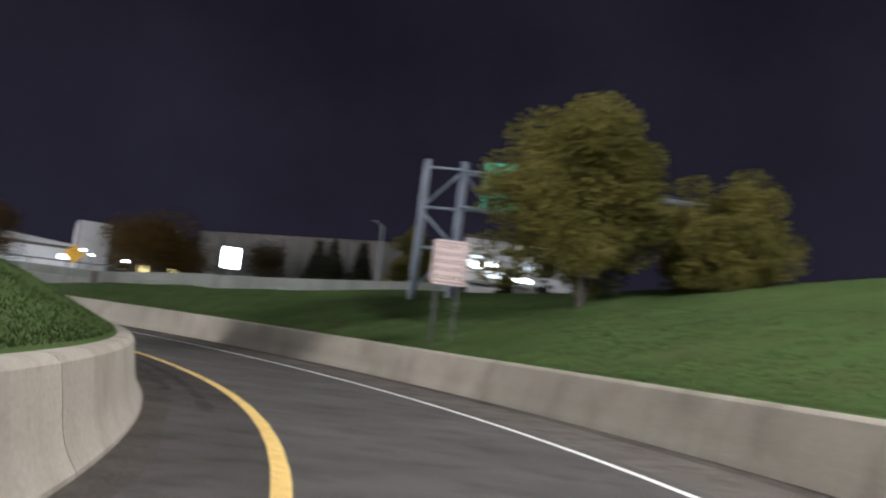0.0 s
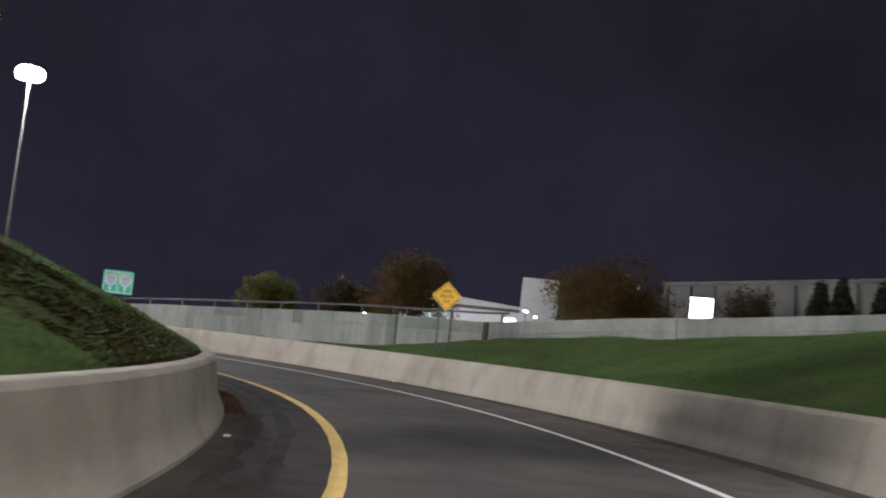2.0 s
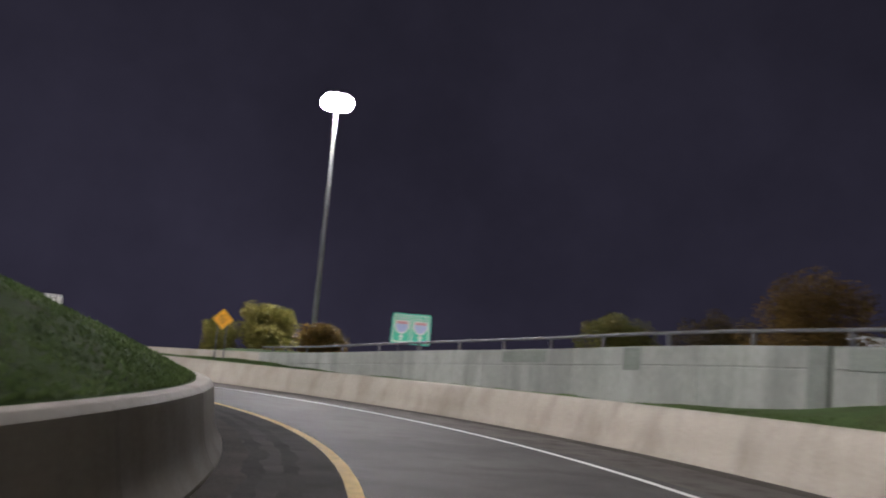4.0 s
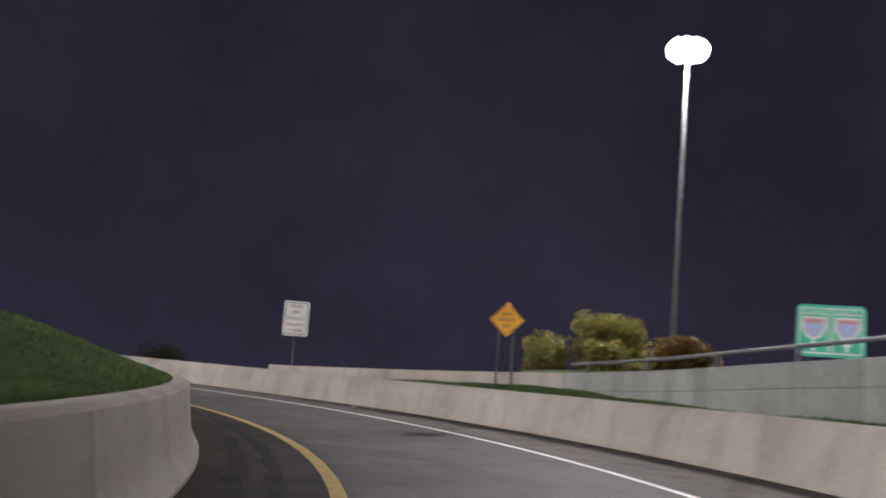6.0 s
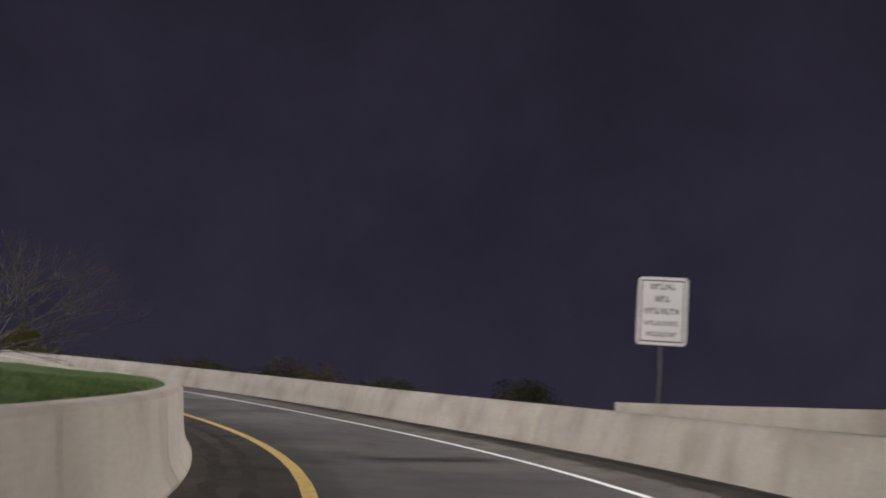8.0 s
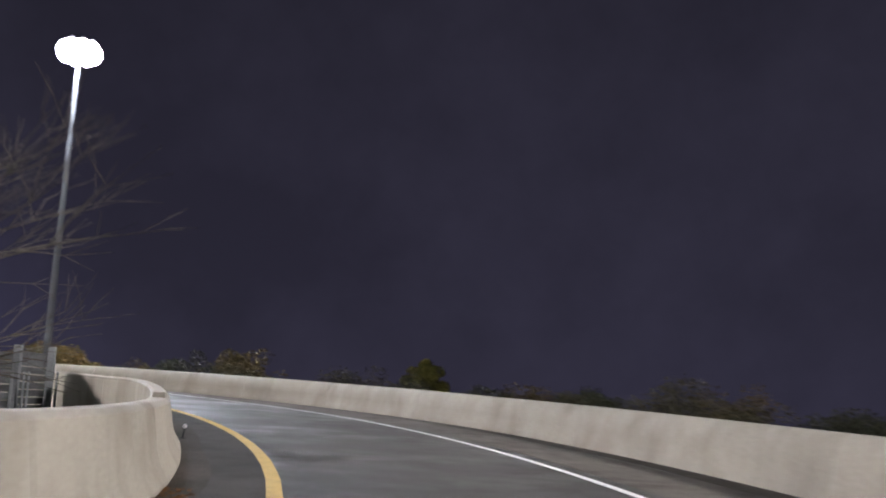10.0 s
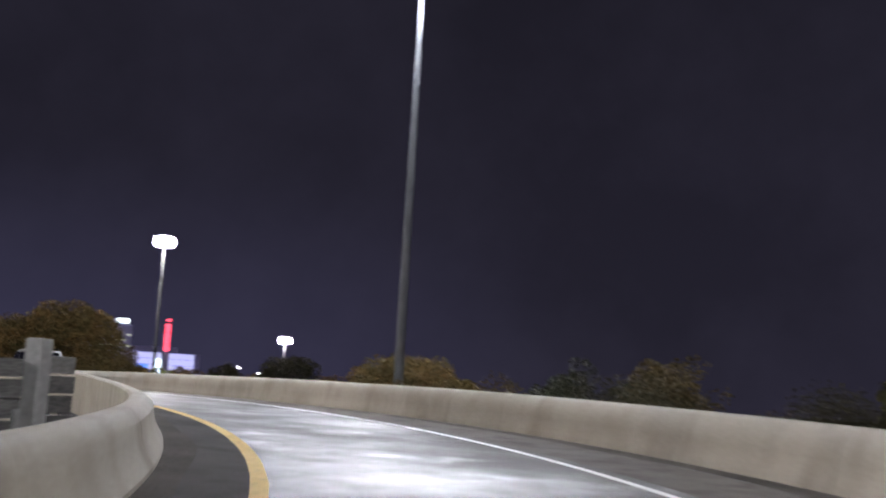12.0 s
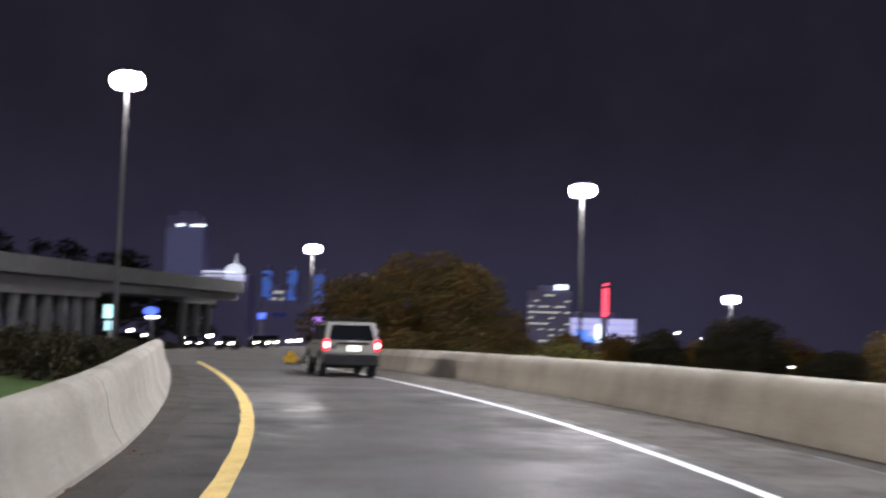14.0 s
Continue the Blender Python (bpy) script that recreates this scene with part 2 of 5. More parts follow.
GUTTER = material("dark gutter", (0.05, 0.044, 0.038), (0.105, 0.094, 0.082), 0.97, 0.95, shine=0.03, grain=18, stain=0.7, bump=0.5)
CONCRETE = material("weathered concrete", (0.28, 0.254, 0.211), (0.395, 0.358, 0.298), 0.85, 0.75, shine=0.2, grain=22, stain=0.22, bump=0.2, stretch=(1, 1, 0.8), dirt=(0.17, 0.14, 0.108), dirt_amount=0.55, each=0.08, streaks=0.22)
CONCRETE_GREY = material("grey concrete", (0.192, 0.2, 0.18), (0.28, 0.29, 0.262), 0.85, 0.75, shine=0.2, grain=14, stain=0.3, bump=0.2, stretch=(1, 1, 0.4), dirt=(0.14, 0.14, 0.13), dirt_amount=0.6, each=0.12, streaks=0.3)
GRASS = material("mown grass", (0.04, 0.068, 0.022), (0.077, 0.12, 0.04), 0.95, 0.9, shine=0.03, grain=9, stain=0.22, bump=0.9, bump_scale=16, dirt=(0.05, 0.043, 0.022), dirt_amount=0.6)
SOIL = material("dark open ground", (0.02, 0.022, 0.015), (0.035, 0.035, 0.024), 0.95, 0.9, shine=0.03, grain=1.5, stain=0.05, bump=0.5)
WHITE_PAINT = material("white road paint", (0.8, 0.8, 0.78), (0.9, 0.9, 0.89), 0.7, 0.8, shine=0.25, grain=25, stain=2.0, bump=0.25, dirt=(0.45, 0.43, 0.4), dirt_amount=0.4)
YELLOW_PAINT = material("yellow road paint", (0.7, 0.49, 0.15), (0.84, 0.61, 0.22), 0.75, 0.85, shine=0.15, grain=25, stain=2.0, bump=0.25, dirt=(0.4, 0.3, 0.15), dirt_amount=0.45)
GANTRY_STEEL = material("bluish galvanised gantry steel", (0.15, 0.18, 0.22), (0.24, 0.27, 0.32), 0.55, 0.7, metal=0.3, grain=20, stain=1.2, bump=0.05)
STEEL = material("galvanised steel", (0.2, 0.21, 0.23), (0.3, 0.31, 0.33), 0.5, 0.65, metal=0.4, grain=20, stain=1.2, bump=0.05)
RAIL_STEEL = material("dull rail steel", (0.07, 0.072, 0.078), (0.13, 0.133, 0.14), 0.55, 0.7, metal=0.3, grain=20, stain=1.2, bump=0.08, dirt=(0.16, 0.12, 0.09), dirt_amount=0.5)
SIGN_YELLOW = material("yellow sign sheet", (0.86, 0.46, 0.02), (0.92, 0.52, 0.03), 0.4, 0.5, grain=60, stain=1.5, bump=0.0)
SIGN_ORANGE = material("orange sign sheet", (0.9, 0.41, 0.02), (0.95, 0.47, 0.03), 0.4, 0.5, grain=60, stain=1.5, bump=0.0)
SIGN_WHITE = material("white sign sheet", (0.8, 0.79, 0.76), (0.9, 0.89, 0.87), 0.4, 0.5, grain=60, stain=1.5, bump=0.0)
SIGN_GREEN = material("green sign sheet", (0.05, 0.55, 0.36), (0.07, 0.64, 0.43), 0.4, 0.5, grain=60, stain=1.5, bump=0.0)
SIGN_BLUE = material("pale blue sign sheet", (0.45, 0.55, 0.76), (0.52, 0.61, 0.82), 0.4, 0.5, grain=60, stain=1.5, bump=0.0)
SIGN_RED = material("red sign sheet", (0.62, 0.3, 0.34), (0.7, 0.36, 0.4), 0.4, 0.5, grain=60, stain=1.5, bump=0.0)
SIGN_INK = material("black sign ink", (0.015, 0.015, 0.015), (0.03, 0.03, 0.03), 0.5, 0.6, grain=60, stain=1.5, bump=0.0)
SIGN_POST = material("dull sign post steel", (0.07, 0.072, 0.075), (0.12, 0.122, 0.125), 0.6, 0.75, metal=0.2, shine=0.3, grain=20, stain=1.2, bump=0.05)
TAR = material("dark worn seam", (0.04, 0.037, 0.034), (0.078, 0.072, 0.066), 0.97, 0.95, shine=0.04, grain=12, stain=0.9, bump=0.4)
BARK = material("bark", (0.04, 0.032, 0.025), (0.1, 0.085, 0.07), 0.9, 0.8, grain=12, stain=1.5, bump=0.8, stretch=(1, 1, 0.25))
LEAF_GOLD = leafy("golden olive leaves", (0.088, 0.086, 0.022), (0.15, 0.136, 0.035), (0.215, 0.182, 0.054))
LEAF_RUST = leafy("rusty leaves", (0.05, 0.037, 0.011), (0.1, 0.06, 0.016), (0.15, 0.09, 0.023))
LEAF_OLIVE = leafy("olive green leaves", (0.05, 0.054, 0.014), (0.09, 0.086, 0.022), (0.13, 0.112, 0.03))
# dark tone also stands in for missing light on far growth
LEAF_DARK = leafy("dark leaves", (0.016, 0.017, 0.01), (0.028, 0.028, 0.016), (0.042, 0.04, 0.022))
TIMBER = material("grey weathered boards", (0.04, 0.04, 0.042), (0.125, 0.125, 0.125), 0.8, 0.7, grain=8, stain=0.8, bump=0.4, stretch=(1, 1, 6), each=0.32)
PALE_SHED = material("dull pale shed cladding", (0.08, 0.077, 0.07), (0.125, 0.12, 0.108), 0.8, 0.7, grain=4, stain=0.2, bump=0.2, dirt=(0.1, 0.095, 0.085), dirt_amount=0.5)
DARK_STEEL = material("dark painted steel", (0.014, 0.014, 0.016), (0.028, 0.028, 0.03), 0.6, 0.75, metal=0.2, shine=0.25, grain=20, stain=1.2, bump=0.05)
CONCRETE_PATCH = material("patched grey concrete", (0.13, 0.145, 0.125), (0.2, 0.215, 0.19), 0.85, 0.75, shine=0.15, grain=14, stain=0.5, bump=0.2, dirt=(0.1, 0.1, 0.09), dirt_amount=0.5)
RUSTY = material("rusty brown post", (0.042, 0.031, 0.026), (0.07, 0.05, 0.04), 0.85, 0.75, shine=0.15, grain=14, stain=0.9, bump=0.2)
BRICK_DULL = material("dull brown cladding", (0.07, 0.058, 0.05), (0.12, 0.1, 0.085), 0.8, 0.7, grain=4, stain=0.2, bump=0.2)
PANEL_PALE = material("pale metal cladding", (0.5, 0.5, 0.5), (0.64, 0.64, 0.63), 0.5, 0.6, grain=3, stain=0.1, bump=0.05)
# tower walls emit a faint violet of their own, in place of hazy town light
TOWER_GLOW = glow("faintly glowing tower wall", (0.34, 0.31, 0.6), 0.034)
WINDOW_DARK = glossy("dark window glass", (0.006, 0.007, 0.009), 0.06)
CAR_PAINT = glossy("silver car paint", (0.22, 0.215, 0.2), 0.35, 0.3, 0.4)
CLADDING = material("dark plastic cladding", (0.012, 0.012, 0.013), (0.02, 0.02, 0.022), 0.8, 0.9, shine=0.15, grain=60, stain=3, bump=0.1)
RUBBER = material("tyre rubber", (0.012, 0.012, 0.012), (0.025, 0.024, 0.023), 0.8, 0.9, grain=40, stain=3, bump=0.2)
ALLOY = glossy("alloy rim", (0.5, 0.5, 0.5), 0.35, 0.8)
TAIL = glow("red tail lamp", (0.9, 0.02, 0.04), 1.6)
TAIL_CORE = glow("bright tail lamp", (1.0, 0.28, 0.3), 22.0)
PLATE_GLOW = glow("glowing number plate", (1.0, 0.93, 0.78), 1.1)
HEAD_LIGHT = glow("headlamp glass", (1.0, 0.93, 0.82), 30.0)
LAMP_WHITE = glow("mast lamp lens", (1.0, 0.93, 1.0), 320.0)
LED_WHITE = glow("cool white lit panel", (0.82, 0.9, 1.0), 14.0)
FLOOD_UNSEEN = glow("unseen flood lamp lens", (0.95, 0.93, 1.0), 60.0)
LED_SOFT = glow("soft lit front", (0.85, 0.95, 1.0), 2.2)
WARM_WINDOW = glow("warm lit window", (1.0, 0.85, 0.35), 1.4)
FAR_LAMP = glow("far street lamp", (1.0, 0.95, 0.98), 26.0)
BLUE_LINE = glow("blue facade light", (0.1, 0.27, 1.0), 0.4)
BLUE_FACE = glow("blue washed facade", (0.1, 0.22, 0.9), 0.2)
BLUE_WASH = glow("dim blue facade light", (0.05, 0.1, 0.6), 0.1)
PURPLE = glow("purple facade light", (0.5, 0.22, 1.0), 1.1)
RED_SIGN = glow("red lit sign", (1.0, 0.07, 0.12), 2.2)
CROWN_LIGHT = glow("floodlit stone", (0.8, 0.84, 1.0), 0.85)
SCREEN_PALE = glow("pale violet screen", (0.62, 0.62, 1.0), 0.75)
SCREEN_BLUE = glow("blue screen", (0.12, 0.3, 1.0), 1.2)
SCREEN_WHITE = glow("white screen", (0.75, 0.9, 1.0), 2.4)
SIGN_CYAN = glow("cyan lit sign", (0.55, 0.95, 1.0), 1.3)
OVAL_BLUE = glow("blue lit sign", (0.1, 0.18, 1.0), 1.6)
WINDOW_LIT = glow("lit office window", (0.9, 0.92, 0.8), 0.45)
# colour darkened to stand for the unlit underside of the overpass
CONCRETE_DARK = material("dark concrete toned as unlit", (0.035, 0.035, 0.037), (0.065, 0.065, 0.068), 0.85, 0.75, grain=4, stain=0.2, bump=0.2, stretch=(1, 1, 0.4), dirt=(0.05, 0.05, 0.05), dirt_amount=0.7)
LITTER = leafy("fallen leaves", (0.07, 0.034, 0.014), (0.13, 0.062, 0.024), (0.2, 0.1, 0.035))
BLADES = leafy("grass blades", (0.05, 0.078, 0.025), (0.077, 0.116, 0.038), (0.105, 0.15, 0.052))
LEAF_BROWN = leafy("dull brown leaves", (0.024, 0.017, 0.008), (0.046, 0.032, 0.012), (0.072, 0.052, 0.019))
# glow laid over the slab tower's face in place of light falling on it
FACADE_GLOW = glow("violet glow over a facade", (0.36, 0.38, 0.75), 0.085)
# parapet and column grey lowered in colour because the overpass stands unlit
CONCRETE_UNLIT = material("grey concrete toned as unlit", (0.034, 0.035, 0.037), (0.058, 0.059, 0.062), 0.85, 0.75, shine=0.15, grain=4, stain=0.25, bump=0.2, stretch=(1, 1, 0.5), dirt=(0.03, 0.03, 0.03), dirt_amount=0.6, each=0.08)
SIGN_FADED = material("faded brown sign ink", (0.2, 0.13, 0.12), (0.27, 0.18, 0.16), 0.5, 0.6, grain=60, stain=1.5, bump=0.0)
SIGN_PINK = material("faded pinkish sign sheet", (0.64, 0.52, 0.48), (0.72, 0.6, 0.56), 0.5, 0.6, grain=60, stain=1.5, bump=0.0)
FENCE_POST = material("weathered fence post", (0.17, 0.175, 0.18), (0.26, 0.265, 0.27), 0.8, 0.7, shine=0.2, grain=14, stain=0.9, bump=0.2)
# leaf colour lowered for scrub and trees that no lamp reaches
LEAF_SHADE = leafy("brownish leaves toned for shade", (0.018, 0.017, 0.01), (0.034, 0.03, 0.016), (0.052, 0.045, 0.022))
LEAF_OCHRE = leafy("ochre green autumn leaves", (0.034, 0.037, 0.012), (0.066, 0.044, 0.015), (0.118, 0.066, 0.02))

# ---------- small builders ----------
def mesh_ob(name, bm, material, parent=None, smooth=False):
    me = bpy.data.meshes.new(name)
    bmesh.ops.recalc_face_normals(bm, faces=bm.faces[:])
    bm.to_mesh(me)
    bm.free()
    if smooth:
        me.polygons.foreach_set("use_smooth", [True] * len(me.polygons))
    me.materials.append(material)
    ob = new(name, me)
    if parent is not None:
        ob.parent = parent
    return ob


def part(name, bm, material, parent, label="", smooth=False):
    ob = mesh_ob(name, bm, material, parent, smooth)
    return tagged(ob, label) if label else ob


def thing(name, label, category, group="", kind="", m=None):
    ob = new(name)
    ob.empty_display_size = 0.3
    if m is not None:
        ob.matrix_basis = m
    return tagged(ob, label, category, group, kind)


def box(bm, sx, sy, sz, x=0, y=0, z=0, bevel=0.0, m=None):
    """A box whose base is centred on x, y, z."""
    mm = Matrix.Translation((x, y, z + sz / 2)) @ Matrix.Diagonal((sx, sy, sz, 1))
    if m is not None:
        mm = m @ mm
    made = bmesh.ops.create_cube(bm, size=1, matrix=mm)
    if bevel:
        edges = list({e for v in made["verts"] for e in v.link_edges})
        bmesh.ops.bevel(bm, geom=edges, offset=bevel, segments=2, affect="EDGES", profile=0.6)
    return bm


def tube(bm, a, b, r0, r1=None, seg=10, caps=True):
    """A tapered round bar from a to b."""
    a, b = Vector(a), Vector(b)
    way = b - a
    m = Matrix.Translation((a + b) / 2) @ way.to_track_quat("Z", "Y").to_matrix().to_4x4()
    bmesh.ops.create_cone(bm, cap_ends=caps, segments=seg, radius1=r0, radius2=r0 if r1 is None else r1, depth=way.length, matrix=m)
    return bm


def prism(bm, outline, y0, y1):
    """An outline in x, z pushed from y0 to y1."""
    va = [bm.verts.new((x, y0, z)) for x, z in outline]
    vb = [bm.verts.new((x, y1, z)) for x, z in outline]
    n = len(outline)
    for i in range(n):
        bm.faces.new((va[i], va[(i + 1) % n], vb[(i + 1) % n], vb[i]))
    bm.faces.new(va)
    bm.faces.new(vb)
    return bm


def B():
    return bmesh.new()


# ---------- the line of the ramp ----------
def hermite(x, y, xs):
    d = np.gradient(y, x)
    i = np.clip(np.searchsorted(x, xs) - 1, 0, len(x) - 2)
    h = x[1] - x[0]
    u = (xs - x[i]) / h
    return (2 * u**3 - 3 * u**2 + 1) * y[i] + (u**3 - 2 * u**2 + u) * h * d[i] + (-2 * u**3 + 3 * u**2) * y[i + 1] + (u**3 - u**2) * h * d[i + 1]


S = np.arange(RAMP_FROM, RAMP_TO + 0.5, 1.0)
BEND = hermite(np.linspace(RAMP_FROM, RAMP_TO, len(CURVATURE)), np.array(CURVATURE), S)
HEAD = np.concatenate([[0], np.cumsum((BEND[1:] + BEND[:-1]) / 2)])
HEAD -= np.interp(0, S, HEAD)
RX = np.concatenate([[0], np.cumsum(-(np.sin(HEAD[1:]) + np.sin(HEAD[:-1])) / 2)])
RY = np.concatenate([[0], np.cumsum((np.cos(HEAD[1:]) + np.cos(HEAD[:-1])) / 2)])
RX -= np.interp(0, S, RX)
RY -= np.interp(0, S, RY)
RZ = hermite(np.linspace(RAMP_FROM, RAMP_FROM + 25 * (len(HEIGHT) - 1), len(HEIGHT)), np.array(HEIGHT), S)
TILT = hermite(np.linspace(RAMP_FROM, RAMP_FROM + 50 * (len(BANK) - 1), len(BANK)), np.array(BANK), S)


def heading(s):
    return float(np.interp(s, S, HEAD))


def P(s, d, h=0.0):
    """The place s metres along the ramp, d to the right of its middle, h above the road there."""
    a = heading(s)
    return Vector((float(np.interp(s, S, RX)) + d * math.cos(a), float(np.interp(s, S, RY)) + d * math.sin(a),
                   float(np.interp(s, S, RZ)) + d * float(np.interp(s, S, TILT)) + h))


def upright(s, d, h=0.0, turn=0.0):
    """A pose on the ramp, y along it."""
    return Matrix.Translation(P(s, d, h)) @ Matrix.Rotation(heading(s) + radians(turn), 4, "Z")


def sweep(bm, profile, s0, s1, step=2.0, closed=True, caps=True):
    """A profile of (d, h), or a function of s that gives one, pulled along the ramp."""
    n = max(1, math.ceil((s1 - s0) / step))
    rings = []
    for i in range(n + 1):
        s = s0 + (s1 - s0) * i / n
        pro = profile(s) if callable(profile) else profile
        rings.append([bm.verts.new(P(s, d, h)) for d, h in pro])
    k = len(rings[0])
    for a, b in zip(rings, rings[1:]):
        for j in range(k if closed else k - 1):
            bm.faces.new((a[j], a[(j + 1) % k], b[(j + 1) % k], b[j]))
    if closed and caps:
        bm.faces.new(rings[0])
        bm.faces.new(rings[-1])
    return bm

# ---------- ground ----------
def lerp_table(table, s):
    xs = [r[0] for r in table]
    return [float(np.interp(s, xs, [r[i] for r in table])) for i in range(1, len(table[0]))]


GROUND_Z = -1.2
bm = B()
rings = [0, 30, 60, 100, 150, 220, 320, 480, 700, 1100, 1800, 3200]
cells = 48
rows = []
for r in rings[1:]:
    rows.append([bm.verts.new((-110 + r * math.cos(2 * math.pi * i / cells), 20 + r * math.sin(2 * math.pi * i / cells), GROUND_Z)) for i in range(cells)])
mid = bm.verts.new((-110, 20, GROUND_Z))
for i in range(cells):
    bm.faces.new((mid, rows[0][i], rows[0][(i + 1) % cells]))
for a, b in zip(rows, rows[1:]):
    for i in range(cells):
        bm.faces.new((a[i], a[(i + 1) % cells], b[(i + 1) % cells], b[i]))
tagged(mesh_ob("ground", bm, SOIL), "dark open ground reaching to the city", "ground", kind="structure")

# ---------- road ----------
WALL_L_END, WALL_R_END = 217, 232
WALL_R = [(-20, 4.95, 1.1), (60, 5.0, 1.06), (110, 4.95, 1.03), (128, 4.95, 0.99), (140, 4.95, 0.92), (150, 4.95, 0.87), (175, 4.95, 0.9), (200, 4.95, 0.86), (230, 5.0, 0.84), (325, 5.0, 0.84)]
WALL_L = [(-20, 4.1, 1.0), (50, 4.15, 1.05), (100, 4.2, 1.15), (118, 3.95, 1.2), (128, 3.8, 1.18), (136, 3.7, 1.0), (139, 3.68, 0.93), (148, 3.65, 0.91), (155, 3.62, 0.78), (162, 3.6, 0.7), (170, 3.57, 0.64), (177, 3.55, 0.68), (184, 3.62, 0.8), (190, 3.76, 0.92), (197, 3.85, 0.98), (325, 3.88, 1.0)]


def road_profile(s):
    r, l = lerp_table(WALL_R, s)[0], lerp_table(WALL_L, s)[0]
    return [(-l - 0.3, -0.5), (-l - 0.3, 0), (-LANE, 0.0), (0, 0.0), (LANE, 0.0), (r + 0.3, 0), (r + 0.3, -0.5)]


bm = B()
sweep(bm, road_profile, -20, 325, 2.0)
road_ob = tagged(mesh_ob("road", bm, ASPHALT), "worn grey asphalt ramp with damp shiny patches", "road", kind="structure")
bm = B()
sweep(bm, lambda s: [(LANE + 0.35, 0.004), (lerp_table(WALL_R, s)[0] - 0.55, 0.004)], -20, WALL_R_END, 2.0, closed=False)
tagged(mesh_ob("shoulder", bm, SHOULDER), "dusty pale shoulder along the ramp", "road shoulder", kind="structure")
bm = B()
sweep(bm, lambda s: [(lerp_table(WALL_R, s)[0] - 0.55 + 0.05 * math.sin(s * 0.9), 0.005), (lerp_table(WALL_R, s)[0] + 0.02, 0.005)], -20, WALL_R_END, 1.0, closed=False)
tagged(mesh_ob("gutter", bm, GUTTER), "dark dirty gutter at the foot of the wall", "gutter", kind="structure")
bm = B()
sweep(bm, lambda s: [(-lerp_table(WALL_L, s)[0], 0.008), (-lerp_table(WALL_L, s)[0] + 0.42 + 0.06 * math.sin(s * 0.7), 0.008)], -20, WALL_L_END, 1.0, closed=False)
tagged(mesh_ob("gutter", bm, GUTTER), "dark gutter with dirt along the inner wall", "gutter", kind="structure")

bm = B()
sweep(bm, lambda s: [(-lerp_table(WALL_L, s)[0], 0.004), (-LANE - 0.085, 0.004)], -20, WALL_L_END, 2.0, closed=False)
tagged(mesh_ob("shoulder", bm, DRY_ASPHALT), "narrow dry asphalt shoulder by the inner wall", "road shoulder", kind="structure")


def road_line(d, width, mat, label, s0, s1):
    bm = B()
    sweep(bm, lambda s: [(d - width / 2 - 0.006 * math.sin(s * 3.1), 0.006), (d + width / 2 + 0.006 * math.sin(s * 2.3), 0.006)], s0, s1, 1.0, closed=False)
    tagged(mesh_ob("road_line", bm, mat), label, "road marking", kind="structure")


road_line(LANE, 0.15, WHITE_PAINT, "solid white edge line, slightly worn", -20, 233)
road_line(-LANE, 0.2, YELLOW_PAINT, "solid yellow edge line, slightly worn", -20, 227)


# worn seams and dirt arcs in the inner shoulder
for d, w, s0, s1 in ((-3.14, 0.22, 18, 128), (-3.62, 0.26, 22, 122)):
    bm = B()
    sweep(bm, lambda s: [(d - w * (0.5 + 0.5 * noise.noise((s * 0.9, d, 0)) + 0.25 * noise.noise((s * 3.1, d, 2))) + 0.05 * noise.noise((s * 0.2, d, 4)), 0.011), (d + w * (0.5 + 0.5 * noise.noise((s * 0.8, d, 7)) + 0.25 * noise.noise((s * 2.9, d, 9))) + 0.05 * noise.noise((s * 0.2, d, 4)), 0.011)], s0, s1, 0.3, closed=False)
    tagged(mesh_ob("road_seam", bm, TAR), "dark irregular seam worn along the asphalt shoulder", "road seam", kind="structure")


# open joint across the lane where the bridge part of the ramp begins
bm = B()
joint = []
for i in range(25):
    d = -2.3 + i * 4.6 / 24
    a = 167.45 - 0.26 * d
    joint.append([bm.verts.new(P(a + w * (1 + 0.5 * noise.noise((d * 2.0, w * 90, 0))), d, 0.005)) for w in (-0.04, 0.04)])
for a, b in zip(joint, joint[1:]):
    bm.faces.new((a[0], a[1], b[1], b[0]))
tagged(mesh_ob("road_joint", bm, TAR), "thin dark joint running across the asphalt lane", "road joint", kind="structure")

# ---------- barrier walls, cast in panels ----------
def barrier(side, table, s0, s1, length, name, label):
    wall = thing(name, label, "concrete wall", kind="structure")
    s = s0
    while s < s1:
        e = min(s + length, s1)

        def profile(q):
            d, h = lerp_table(table, q)
            toe = 0.15 if side < 0 else 0.09
            out = [(d - 0.02, -0.4), (d, 0.06), (d + toe * 0.45, 0.16), (d + toe * 0.85, 0.28), (d + toe * 1.1, 0.42), (d + toe * 1.25, 0.58), (d + 0.25, h - 0.07), (d + 0.31, h - 0.015), (d + 0.36, h), (d + 0.52, h), (d + 0.57, h - 0.03), (d + 0.58, -1.2)]
            return [(side * a, b) for a, b in out]
        bm = B()
        sweep(bm, profile, s + 0.012, e - 0.012, 1.5)
        bmesh.ops.recalc_face_normals(bm, faces=bm.faces[:])
        bm.normal_update()
        for edge in bm.edges:
            edge.smooth = edge.calc_face_angle(0) < 0.5
        part("panel", bm, CONCRETE, wall, smooth=True)
        s = e
    return wall


barrier(1, WALL_R, -20, WALL_R_END, 6.0, "wall_right", "weathered beige concrete barrier wall with stains")
barrier(-1, WALL_L, -20, WALL_L_END, 6.0, "wall_left", "weathered beige concrete barrier wall along the inside of the bend")

